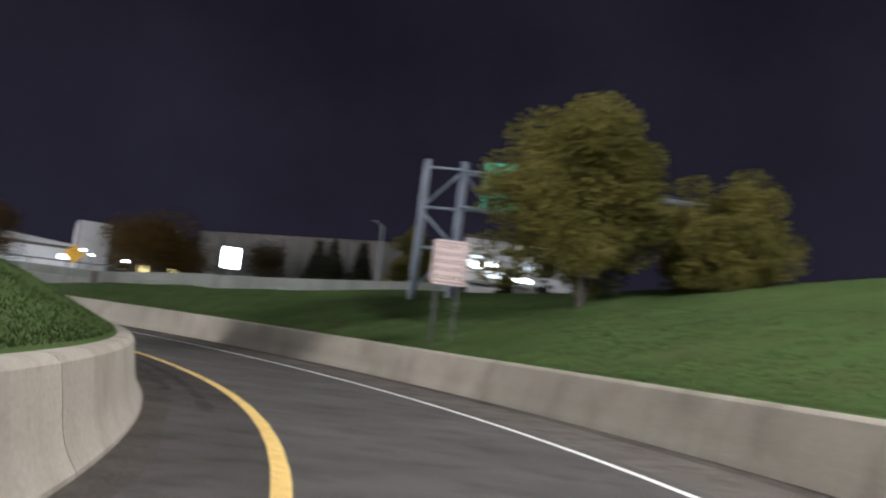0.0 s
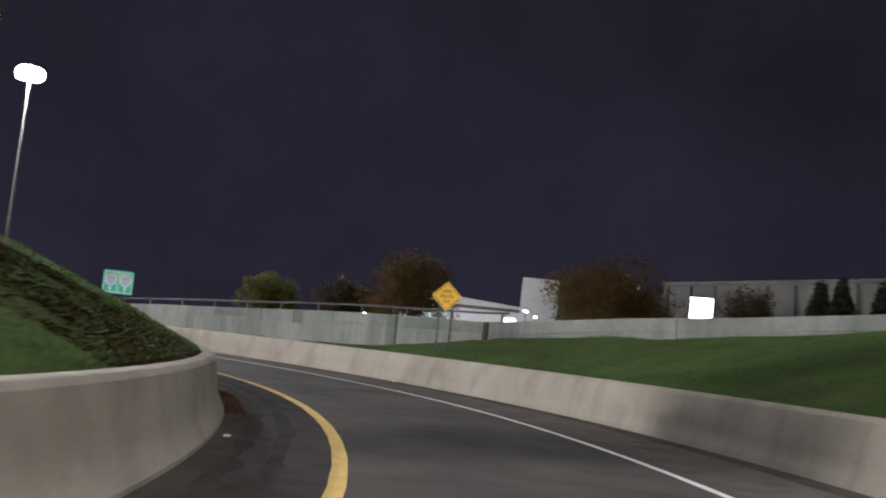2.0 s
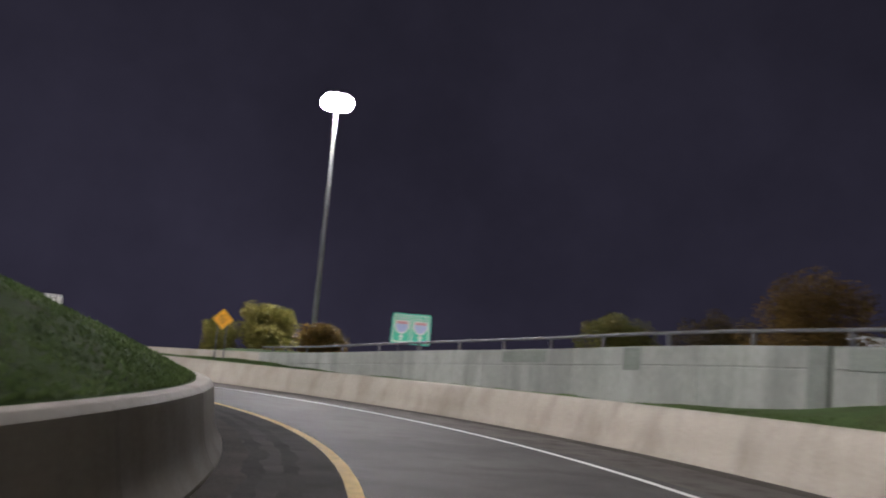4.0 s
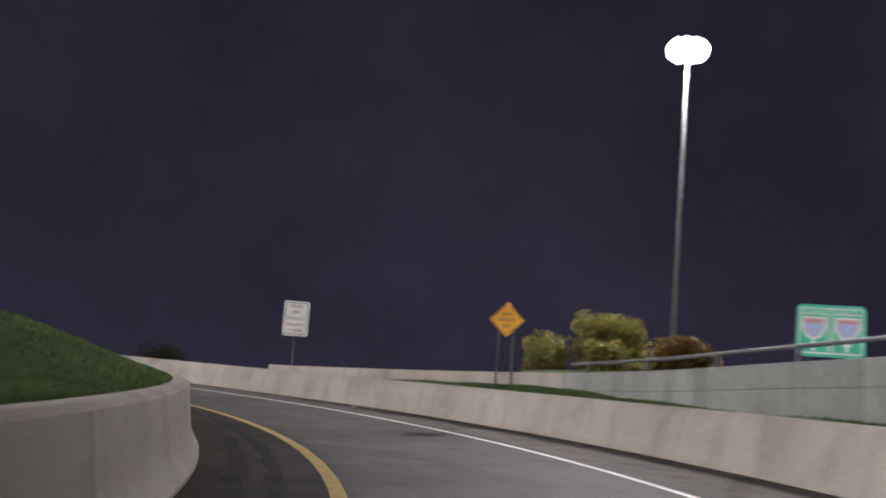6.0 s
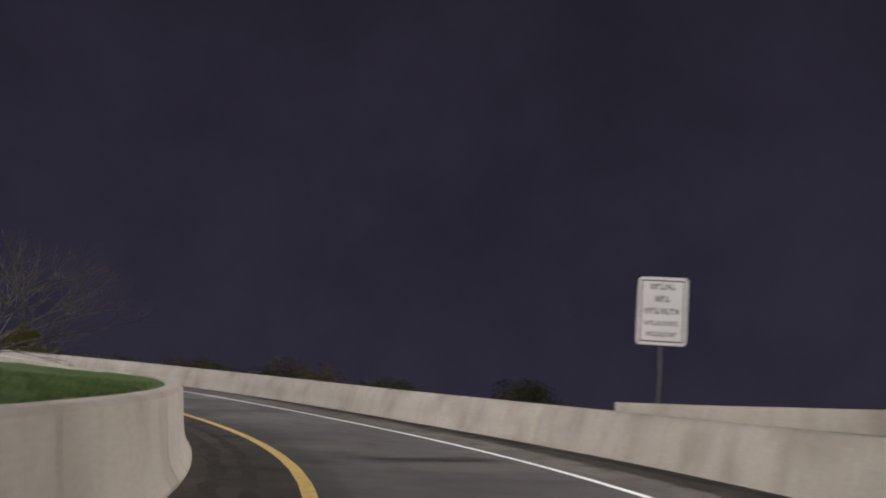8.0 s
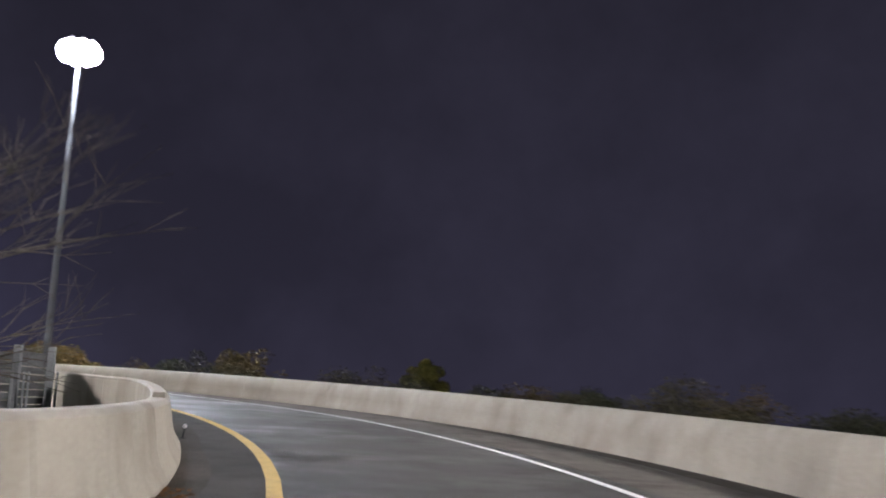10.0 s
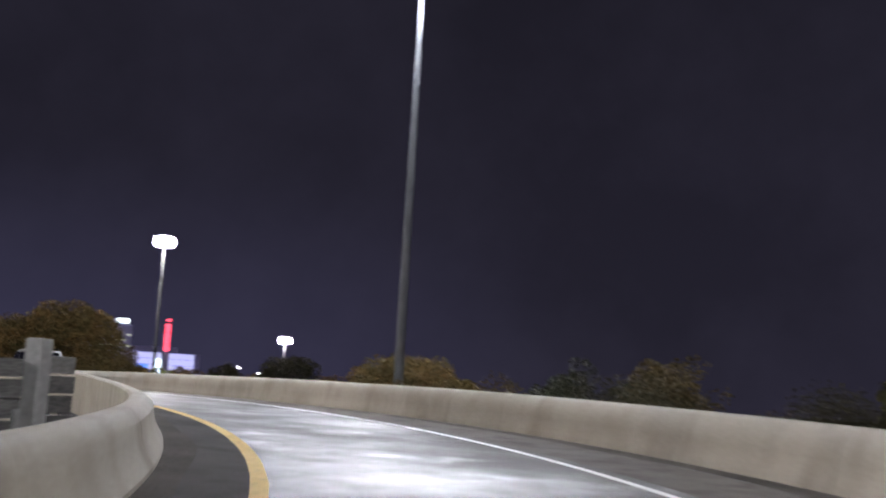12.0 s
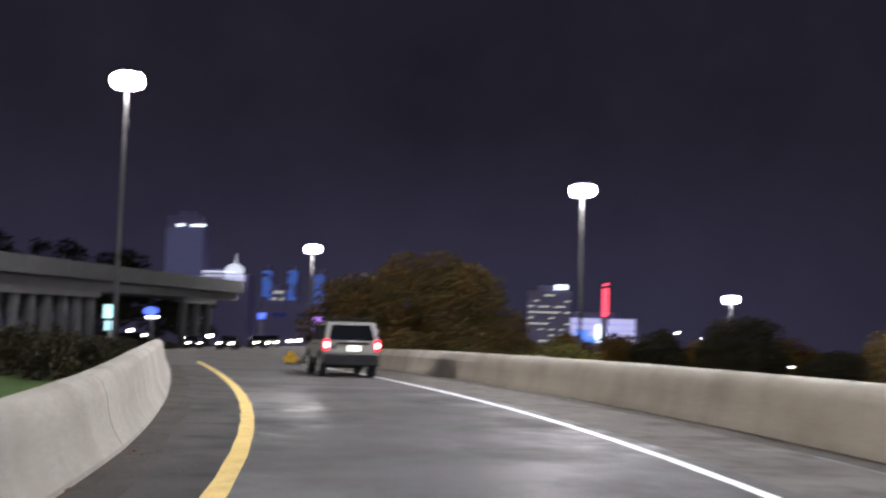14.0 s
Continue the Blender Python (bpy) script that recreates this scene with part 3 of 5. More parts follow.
# ---------- grass banks ----------
CREST_R = [(-20, 18, 4.9), (28, 18, 4.8), (40, 16, 3.75), (48, 14.5, 3.3), (56, 12, 2.5), (60, 11.0, 2.3), (65, 9.0, 1.9), (71, 8.2, 1.2), (77, 7.1, 1.02), (95, 6.3, 1.0), (104, 6.3, 1.3), (112, 6.0, 1.05), (120, 5.7, 1.0)]
START_L = [(-20, 0), (126, 0), (134, -0.1), (140, -0.5), (150, -1.1), (160, -1.9), (170, -2.3), (182, -2.2), (190, -2.0), (200, -1.9), (214, -1.6)]
CREST_L = [(-20, 16, 5.5), (60, 16, 5.5), (85, 14, 4.2), (100, 11, 2.6), (115, 9, 1.3), (128, 8, 1.3), (134, 8, 1.05), (140, 8, 0.3), (150, 8, -0.6), (160, 8, -1.8), (170, 9, -2.4), (182, 10, -2.2), (190, 11, -1.0), (200, 13, -0.1), (214, 14, -0.2)]


def bank_height(side, s, d):
    """Height of the bank over the road at a distance d from the middle."""
    c, hc = lerp_table(CREST_R if side > 0 else CREST_L, s)
    d0, h0 = lerp_table(WALL_R if side > 0 else WALL_L, s)
    if side < 0:
        h0 += lerp_table(START_L, s)[0]
    u = min(1.0, max(0.0, (d - d0 - 0.5) / (c - d0 - 0.5)))
    rough = 0.09 * noise.noise((s * 0.35, d * 0.5, 3.0)) + 0.04 * noise.noise((s * 1.3, d * 1.6, 9.0))
    return h0 - 0.04 + (hc - h0 + 0.04) * (u * (1.25 - 0.25 * u)) + rough * min(1, u * 6)


def bank(side, s0, s1, beyond):
    bm = B()
    n = int((s1 - s0) / 1.5)
    grid = []
    for i in range(n + 1):
        s = s0 + (s1 - s0) * i / n
        c, hc = lerp_table(CREST_R if side > 0 else CREST_L, s)
        d0 = lerp_table(WALL_R if side > 0 else WALL_L, s)[0] + 0.5
        row = [bm.verts.new(P(s, side * (d0 + (c - d0) * j / 14), bank_height(side, s, d0 + (c - d0) * j / 14))) for j in range(15)]
        for k in range(1, 8):
            d = c + beyond * k / 7
            q = P(s, side * d, hc + 0.15 * noise.noise((s * 0.1, d * 0.1, 1.0)))
            if beyond > 5 and k > 2:
                u = (k - 2) / 5
                q.z += (GROUND_Z - 0.5 - q.z) * u * u * (3 - 2 * u)
            row.append(bm.verts.new(q))
        grid.append(row)
    for end in (0, -1):
        foot = [bm.verts.new((v.co.x, v.co.y, min(v.co.z, GROUND_Z - 0.6))) for v in grid[end]]
        grid.insert(0, foot) if end == 0 else grid.append(foot)
    for a, b in zip(grid, grid[1:]):
        for j in range(len(a) - 1):
            bm.faces.new((a[j], a[j + 1], b[j + 1], b[j]))
    return bm


tagged(mesh_ob("grass_bank", bank(1, -20, 120, 0.6), GRASS, smooth=True), "mown green grass bank sloping up behind the wall", "grass bank", kind="structure")
tagged(mesh_ob("grass_bank", bank(-1, -20, 214, 26), GRASS, smooth=True), "green grass mound inside the bend", "grass bank", kind="structure")

# ---------- the higher ground that carries the upper road ----------
bm = B()
grid = []
for i in range(79):
    s = -20 + i * 2
    c, hc = lerp_table(CREST_R, s)
    c += max(0, s - 110) * 1.3
    start = P(s, c + 0.5, hc - 0.02 if s <= 110 else -3.0)
    row = [bm.verts.new(start)]
    for k, (dd, z) in enumerate(((4, 3.1), (12, 3.2), (40, 3.7), (70, 4.0), (120, 4.2), (150, 2.0), (175, -1.6))):
        q = P(s, c + 0.5 + dd)
        zz = z if s > 48 or dd > 12 else start.z + (z - start.z) * dd / 20
        row.append(bm.verts.new((q.x, q.y, zz + 0.1 * noise.noise((q.x * 0.1, q.y * 0.1, 0)))))
    grid.append(row)
for end in (0, -1):
    foot = [bm.verts.new((v.co.x, v.co.y, GROUND_Z - 2.0)) for v in grid[end]]
    grid.insert(0, foot) if end == 0 else grid.append(foot)
for a, b in zip(grid, grid[1:]):
    for j in range(len(a) - 1):
        bm.faces.new((a[j], a[j + 1], b[j + 1], b[j]))
tagged(mesh_ob("higher_ground", bm, GRASS, smooth=True), "rough grass on the higher ground beyond the ramp", "grass", kind="structure")

# ---------- wall and railing of the upper road ----------
OUTER = [(48, 17.5, 3.3, 4.0), (56, 13.2, 2.3, 3.3), (60.5, 12.1, 2.1, 3.1), (64.8, 9.1, 1.5, 2.56), (67, 8.8, 1.3, 2.58), (71, 8.2, 0.9, 2.6), (74, 7.6, 0.85, 2.58), (77, 7.0, 0.8, 2.5), (80.5, 6.86, 0.8, 2.4), (88, 6.57, 0.8, 2.2), (93, 6.37, 0.8, 2.0), (97, 6.28, 0.85, 1.8), (101.6, 6.19, 0.9, 1.62)]


def outer_profile(s):
    d, h0, h1 = lerp_table(OUTER, s)
    return [(d, h0 - 0.8), (d, h1 - 0.53), (d + 0.03, h1 - 0.52), (d + 0.03, h1 - 0.49), (d, h1 - 0.48), (d, h1 - 0.02), (d + 0.02, h1), (d + 0.35, h1), (d + 0.35, h0 - 0.8)]


outer = thing("wall_outer", "grey concrete retaining wall of the upper road", "concrete wall", kind="structure")
s = 48.0
while s < 101.6:
    e = min(s + 5.3, 101.6)
    bm = B()
    sweep(bm, outer_profile, s + 0.015, e - 0.015, 1.3)
    part("panel", bm, CONCRETE_GREY, outer)
    s = e
bm = B()
sweep(bm, lambda s: (lambda d, h0: [(d, h0), (d, 1.64 - (s - 101) * 0.022), (d + 0.3, 1.64 - (s - 101) * 0.022), (d + 0.3, h0)])(6.2 - (s - 101) * 0.035, 0.3), 101.62, 121, 2)
part("panel", bm, CONCRETE, outer)

rail = thing("railing", "steel railing on posts along the top of the grey wall", "railing")


def round_rail(s, d, h, r):
    return [(d + r * math.cos(2 * math.pi * k / 10), h + r * math.sin(2 * math.pi * k / 10)) for k in range(10)]


def rail_height(s):
    return 0.35 - max(0.0, s - 85) * 0.006


bm = B()
sweep(bm, lambda s: round_rail(s, lerp_table(OUTER, s)[0] + 0.17, lerp_table(OUTER, s)[2] + rail_height(s), 0.045), 64.4, 101.6, 1.2)
part("top_rail", bm, RAIL_STEEL, rail, smooth=True)
for i in range(14):
    s = 64.6 + i * 2.78
    d, h0, h1 = lerp_table(OUTER, s)
    bm = B()
    box(bm, 0.08, 0.1, rail_height(s) + 0.01, bevel=0.012, m=upright(s, d + 0.17, h1 - 0.02))
    part("post", bm, RAIL_STEEL, rail)


# ---------- trees ----------
def leaf_mesh(name, clumps, per, size, seed):
    """Many small leaves scattered round clumps: a list of (centre, radius)."""
    rng = np.random.default_rng(seed)
    verts, faces = [], []
    for c, r in clumps:
        n = int(per * r * r)
        p = rng.normal(size=(n, 3))
        p /= np.linalg.norm(p, axis=1)[:, None]
        p *= (r * rng.uniform(0.35, 1.0, n) ** 0.6)[:, None]
        p[:, 2] *= 0.8
        p += np.array(c)
        a = rng.normal(size=(n, 3))
        a /= np.linalg.norm(a, axis=1)[:, None]
        b = np.cross(a, rng.normal(size=(n, 3)))
        b /= np.linalg.norm(b, axis=1)[:, None]
        sz = size * rng.uniform(0.6, 1.4, n)[:, None]
        q = np.stack([p - a * sz, p + b * sz * 0.55, p + a * sz, p - b * sz * 0.55], 1).reshape(-1, 3)
        k = len(verts)
        verts += q.tolist()
        faces += [(k + 4 * i, k + 4 * i + 1, k + 4 * i + 2, k + 4 * i + 3) for i in range(n)]
    me = bpy.data.meshes.new(name)
    me.from_pydata(verts, [], faces)
    return me


def limbs(bm, start, way, length, r, depth, rng, tips):
    end = start + way * length
    mid = start + way * length * 0.5 + Vector((rng.uniform(-1, 1), rng.uniform(-1, 1), rng.uniform(-0.3, 0.5))) * length * 0.08
    tube(bm, start, mid, r, r * 0.8, 7 if depth > 1 else 5, caps=False)
    tube(bm, mid, end, r * 0.8, r * 0.55, 7 if depth > 1 else 5, caps=False)
    if depth == 0:
        tips.append(end)
        return
    tips.append(end)
    for _ in range(rng.choice((3, 4)) if depth > 1 else 3):
        w = (way + Vector((rng.uniform(-1, 1), rng.uniform(-1, 1), rng.uniform(-0.35, 0.7))) * 0.85).normalized()
        limbs(bm, end, w, length * rng.uniform(0.6, 0.85), r * 0.55, depth - 1, rng, tips)


def tree(kind, label, leaf, height, spread, base, seed, group="", trunk=0.25, leaves=9000, leaf_size=0.14, flat=0.8, dome=False):
    rng = random.Random(seed)
    t = thing(kind, label, "tree", group, m=Matrix.Translation(base))
    bm = B()
    tips = []
    h0 = height * 0.22
    tube(bm, (0, 0, -0.4), (0, 0, h0), height * trunk * 0.1, height * trunk * 0.075, 10)
    for i in range(5):
        a = 2 * math.pi * i / 5 + rng.uniform(-0.4, 0.4)
        w = Vector((math.cos(a) * 0.75, math.sin(a) * 0.75, rng.uniform(0.5, 1.1))).normalized()
        limbs(bm, Vector((0, 0, h0 * rng.uniform(0.8, 1.0))), w, height * 0.2, height * trunk * 0.035, 1, rng, tips)
    part("trunk", bm, BARK, t)
    clumps = []
    for i in range(110 if dome else 0):
        # an even, full dome: clumps over its whole skin, with a few inside
        u = 1 - 1.75 * (i + 0.5) / 110
        a = i * 2.39996 + rng.uniform(-0.25, 0.25)
        k = rng.uniform(0.78, 1.0) if i % 5 else rng.uniform(0.2, 0.6)
        ring = math.sqrt(1 - u * u)
        clumps.append(((math.cos(a) * ring * spread * 0.82 * k, math.sin(a) * ring * spread * 0.82 * k, height * 0.5 + u * height * 0.42 * k), spread * rng.uniform(0.16, 0.26)))
    for i in range(0 if dome else 64):
        u = rng.uniform(-0.9, 1.0)
        a = rng.uniform(0, 2 * math.pi)
        ring = math.sqrt(max(0.03, 1 - u * u)) if u > -0.3 else 0.92
        k = rng.uniform(0.35, 0.9) if i % 3 else rng.uniform(0.1, 0.6)
        c = (math.cos(a) * ring * spread * k, math.sin(a) * ring * spread * k, height * (1 - flat / 2) + u * height * flat / 2 * min(1, k + 0.25) * 0.88)
        clumps.append((c, spread * rng.uniform(0.2, 0.38)))
    me = leaf_mesh("crown", clumps, leaves / len(clumps) / (0.045 if dome else 0.087) / (spread * spread), leaf_size, seed)
    me.materials.append(leaf)
    crown = new("crown", me)
    crown.parent = t
    return t

# ---------- high masts ----------
def mast(x, y, z, height, label):
    m = thing("light_mast", label, "street lamp", "high light masts", m=Matrix.Translation((x, y, z - height)))
    bm = B()
    tube(bm, (0, 0, 0), (0, 0, height - 0.2), 0.27, 0.12, 20, caps=False)
    part("pole", bm, POLE, m, smooth=True)
    bm = B()
    box(bm, 1.0, 1.0, 0.12, z=0, bevel=0.02)
    part("base_plate", bm, STEEL, m)
    bm = B()
    for k in range(16):
        a, b = 2 * math.pi * k / 16, 2 * math.pi * (k + 1) / 16
        tube(bm, (0.8 * math.cos(a), 0.8 * math.sin(a), height + 0.55), (0.8 * math.cos(b), 0.8 * math.sin(b), height + 0.55), 0.05, seg=6)
    for k in range(4):
        a = math.pi * k / 2
        tube(bm, (0.1 * math.cos(a), 0.1 * math.sin(a), height + 0.55), (0.8 * math.cos(a), 0.8 * math.sin(a), height + 0.55), 0.04, seg=6)
    tube(bm, (0, 0, height - 0.3), (0, 0, height + 0.8), 0.16, 0.12, 12)
    part("head_ring", bm, STEEL, m)
    # deep bowl refractors hang close together round the ring, enlarged to suggest round glare
    for k in range(8):
        a = 2 * math.pi * k / 8
        c = Vector((1.0 * math.cos(a), 1.0 * math.sin(a), height - 0.2))
        bm = B()
        tube(bm, c + Vector((0, 0, 0.5)), c + Vector((0, 0, 0.86)), 0.3, 0.14, 12)
        lum = part("luminaire", bm, STEEL, m)
        bm = B()
        bmesh.ops.create_uvsphere(bm, u_segments=14, v_segments=10, radius=0.5, matrix=Matrix.Translation(c) @ Matrix.Diagonal((1, 1, 1.4, 1)))
        part("lens", bm, LAMP_WHITE, lum, smooth=True)
    return m


# the two added, unseen masts get a pole and head as well
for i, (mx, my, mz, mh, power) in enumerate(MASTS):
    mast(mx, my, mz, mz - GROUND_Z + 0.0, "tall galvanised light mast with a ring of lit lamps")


# ---------- signs ----------
def sign_post(bm, x, z0, z1):
    box(bm, 0.07, 0.05, z1 - z0, x, 0.05, z0)


def diamond_sign(place, yaw, half, foot, sheet, label):
    t = thing("warning_sign", label, "road sign", m=Matrix.Translation(place) @ Matrix.Rotation(radians(yaw), 4, "Z"))
    outline = []
    for k in range(4):
        a = math.pi / 2 * k
        for off in (-0.09, 0, 0.09):
            r = half - (0.05 if off else 0.02) * half
            outline.append((r * math.sin(a + off), r * math.cos(a + off)))
    bm = B()
    prism(bm, outline, -0.012, 0.012)
    panel = part("panel", bm, sheet, t)
    # border line and three rows of writing too blurred to read
    bm = B()
    q = half * 0.86
    for k in range(4):
        a, b = math.pi / 2 * k + 0.06, math.pi / 2 * (k + 1) - 0.06
        pa, pb = (q * math.sin(a), q * math.cos(a)), (q * math.sin(b), q * math.cos(b))
        v = Vector((pb[0] - pa[0], 0, pb[1] - pa[1]))
        box(bm, v.length, 0.004, 0.02, 0, 0, -0.01, m=Matrix.Translation(((pa[0] + pb[0]) / 2, -0.0145, (pa[1] + pb[1]) / 2)) @ v.to_track_quat("X", "Z").to_matrix().to_4x4())
    part("border", bm, SIGN_INK, panel)
    for z, w in ((0.33, 0.66), (0.0, 0.9), (-0.34, 0.5)):
        bm = B()
        n = max(3, int(w * 8))
        for i in range(n):
            lw = half * w / n
            x0 = -half * w / 2 + lw * (i + 0.5)
            hgt = half * 0.22
            box(bm, lw * 0.25, 0.004, hgt, x0 - lw * 0.25, -0.0145, half * z - hgt / 2)
            box(bm, lw * 0.6, 0.004, hgt * 0.25, x0, -0.0145, half * z + (0.2 if i % 2 else -0.45) * hgt)
        part("writing", bm, SIGN_INK, panel, "row of dark writing too blurred to read")
    for x in (-half * 0.42, half * 0.42):
        bm = B()
        sign_post(bm, x, -foot, half * 0.45)
        part("post", bm, SIGN_POST, t)
    return t


def board_sign(place, yaw, w, h, foot, sheet, rows, label, posts=(-0.3, 0.3), ink=None, tilt=0.0):
    t = thing("road_sign", label, "road sign", m=Matrix.Translation(place) @ Matrix.Rotation(radians(yaw), 4, "Z") @ Matrix.Rotation(radians(tilt), 4, "Y"))
    c = min(w, h) * 0.06
    o = [(-w / 2 + c, -h / 2), (w / 2 - c, -h / 2), (w / 2, -h / 2 + c), (w / 2, h / 2 - c), (w / 2 - c, h / 2), (-w / 2 + c, h / 2), (-w / 2, h / 2 - c), (-w / 2, -h / 2 + c)]
    bm = B()
    prism(bm, o, -0.015, 0.015)
    panel = part("panel", bm, sheet, t)
    bm = B()
    e = 0.03 * min(w, h) + 0.012
    for z in (-h / 2 + 1.8 * e, h / 2 - 1.8 * e):
        box(bm, w - 3 * e, 0.004, e * 0.6, 0, -0.018, z - e * 0.3)
    for x in (-w / 2 + 1.8 * e, w / 2 - 1.8 * e):
        box(bm, e * 0.6, 0.004, h - 3.6 * e, x, -0.018, -h / 2 + 1.8 * e)
    part("border", bm, ink or SIGN_INK, panel)
    for z, wd, hh in rows:
        bm = B()
        n = max(3, int(w * wd / (hh * h * 0.75)))
        for i in range(n):
            lw = w * wd / n
            x0 = -w * wd / 2 + lw * (i + 0.5)
            g = hh * h
            box(bm, lw * 0.22, 0.004, g, x0 - lw * 0.26, -0.018, h * z - g / 2)
            if (i * 7) % 3:
                box(bm, lw * 0.6, 0.004, g * 0.24, x0, -0.018, h * z + (0.18 if i % 2 else -0.5) * g)
            else:
                box(bm, lw * 0.22, 0.004, g * 0.8, x0 + lw * 0.16, -0.018, h * z - g * 0.4)
        part("writing", bm, ink or SIGN_INK, panel, "row of writing too blurred to read")
    for x in posts:
        bm = B()
        sign_post(bm, x * w, -h / 2 - foot, h * 0.4)
        part("post", bm, SIGN_POST, t)
    return t


diamond_sign((-22.7, 59.8, 4.0), 25.6, 0.545, 2.6, SIGN_YELLOW, "yellow diamond warning sign on two steel posts in the grass")
diamond_sign((-63.9, 75.1, 4.3), 60, 0.52, 3.0, SIGN_ORANGE, "amber diamond warning sign on two posts behind the wall")
board_sign(P(119.9, 5.95, 3.25), 72.5, 1.09, 1.5, 2.6, SIGN_WHITE, [(0.36, 0.5, 0.09), (0.18, 0.3, 0.09), (0.0, 0.7, 0.09), (-0.18, 0.7, 0.07), (-0.34, 0.6, 0.07)], "white sign with rows of small dark writing on a post", posts=(0.0,))
board_sign(P(33.2, 6.22, 3.85), 4, 1.12, 1.42, 3.0, SIGN_PINK, [(0.36, 0.62, 0.1), (0.19, 0.8, 0.09), (0.02, 0.86, 0.1), (-0.15, 0.86, 0.1), (-0.33, 0.86, 0.1)], "pinkish white sign with five rows of dark writing on two posts", ink=SIGN_FADED)

# ---------- gantry over the upper road ----------
gantry = thing("sign_gantry", "galvanised truss sign gantry beside the tree", "sign gantry", m=Matrix.Translation((-2.9, 48.5, 2.6)) @ Matrix.Rotation(radians(-12), 4, "Z"))
for x in (-0.85, 0.85):
    bm = B()
    tube(bm, (x, 0, -0.6), (x, 0, 7.0), 0.19, 0.175, 14)
    leg = part("leg", bm, GANTRY_STEEL, gantry)
    bm = B()
    tube(bm, (x, 0, 7.0), (x, 0, 7.06), 0.21, 0.17, 14)
    part("cap", bm, GANTRY_STEEL, leg)
for a, b in (((-0.85, 6.7), (0.85, 6.7)), ((-0.85, 4.9), (0.85, 4.9)), ((-0.85, 4.9), (0.85, 6.7)), ((-0.85, 4.7), (0.85, 3.2)), ((-0.85, 3.1), (0.85, 3.1)), ((-0.85, 1.2), (0.85, 3.0))):
    bm = B()
    tube(bm, (a[0], 0, a[1]), (b[0], 0, b[1]), 0.06, seg=8)
    part("brace", bm, GANTRY_STEEL, gantry)
for z in (6.6, 5.0):
    for y in (-0.4, 0.4):
        bm = B()
        tube(bm, (0.85, y, z), (12, y + 4, z), 0.07, seg=8)
        part("chord", bm, GANTRY_STEEL, gantry)
for k in range(9):
    bm = B()
    x0, x1 = 0.9 + k * 1.2, 0.9 + (k + 1) * 1.2
    y0, y1 = (x0 - 0.85) / 11.15 * 4, (x1 - 0.85) / 11.15 * 4
    tube(bm, (x0, y0 - 0.4, 5.0 if k % 2 else 6.6), (x1, y1 - 0.4, 6.6 if k % 2 else 5.0), 0.04, seg=6)
    part("brace", bm, GANTRY_STEEL, gantry)
bm = B()
prism(bm, [(1.75, 5.05), (4.6, 5.05), (4.6, 7.15), (1.75, 7.15)], 0.1, 0.14)
part("sign_panel", bm, SIGN_GREEN, gantry, "green guide sign panel")

# green guide sign on the far side of the upper road
g = board_sign((-63.4, 87.5, 5.1), 46, 2.25, 1.78, 2.45, SIGN_GREEN, [(0.4, 0.84, 0.1)], "green guide sign with two route shields and arrows", posts=(-0.3, 0.3), ink=SIGN_WHITE)
for x in (-0.545, 0.545):
    bm = B()
    for z in (-0.78, 0.55):
        box(bm, 0.98, 0.006, 0.045, x, -0.02, z)
    for e in (-0.47, 0.47):
        box(bm, 0.045, 0.006, 1.3, x + e, -0.02, -0.76)
    part("inner_frame", bm, SIGN_WHITE, g)
for x in (-0.54, 0.54):
    bm = B()
    prism(bm, [(x - 0.3, 0.4), (x + 0.3, 0.4), (x + 0.34, 0.1), (x + 0.2, -0.15), (x, -0.25), (x - 0.2, -0.15), (x - 0.34, 0.1)], -0.034, -0.0285)
    bk = B()
    prism(bk, [(x - 0.38, 0.48), (x + 0.38, 0.48), (x + 0.42, 0.08), (x + 0.26, -0.22), (x, -0.34), (x - 0.26, -0.22), (x - 0.42, 0.08)], -0.0275, -0.016)
    part("shield_back", bk, SIGN_WHITE, g)
    sh = part("shield", bm, SIGN_BLUE, g, "blue route shield with a red top")
    bm = B()
    prism(bm, [(x - 0.3, 0.4), (x + 0.3, 0.4), (x + 0.32, 0.26), (x - 0.32, 0.26)], -0.04, -0.0345)
    part("band", bm, SIGN_RED, sh)
    bm = B()
    prism(bm, [(x - 0.05, -0.7), (x + 0.05, -0.7), (x + 0.05, -0.5), (x + 0.16, -0.5), (x, -0.32), (x - 0.16, -0.5), (x - 0.05, -0.5)], -0.03, -0.016)
    part("arrow", bm, SIGN_WHITE, g)

# ---------- trees along the way ----------
tree("tree", "large golden olive autumn tree on the grass bank", LEAF_GOLD, 7.8, 4.1, (2.5, 38.5, 2.9), 11, flat=0.98, leaves=34000, leaf_size=0.095)
tree("tree", "smaller golden olive autumn tree beside the larger one", LEAF_GOLD, 5.6, 2.9, (7.3, 38.6, 3.0), 12, flat=0.94, leaves=22000, leaf_size=0.09)
tree("tree", "olive tree reaching over the grass mound", LEAF_GOLD, 7.2, 4.0, (-23.4, 34.0, 4.6), 13, flat=0.9, leaves=24000, leaf_size=0.1)
tree("tree", "rusty autumn tree behind the railing", LEAF_RUST, 6.6, 4.4, (-47.4, 104.0, 3.4), 14, flat=0.92, leaves=16000, leaf_size=0.1)
tree("tree", "dim rusty tree beside the other behind the railing", LEAF_BROWN, 5.0, 3.2, (-55.0, 107.0, 3.4), 141, flat=0.9, leaves=9000, leaf_size=0.1)
tree("tree", "dim olive brown tree by the lamp post", LEAF_OLIVE, 7.6, 2.3, (-5.6, 89.0, 3.6), 142, flat=0.95, leaves=14000, leaf_size=0.1)
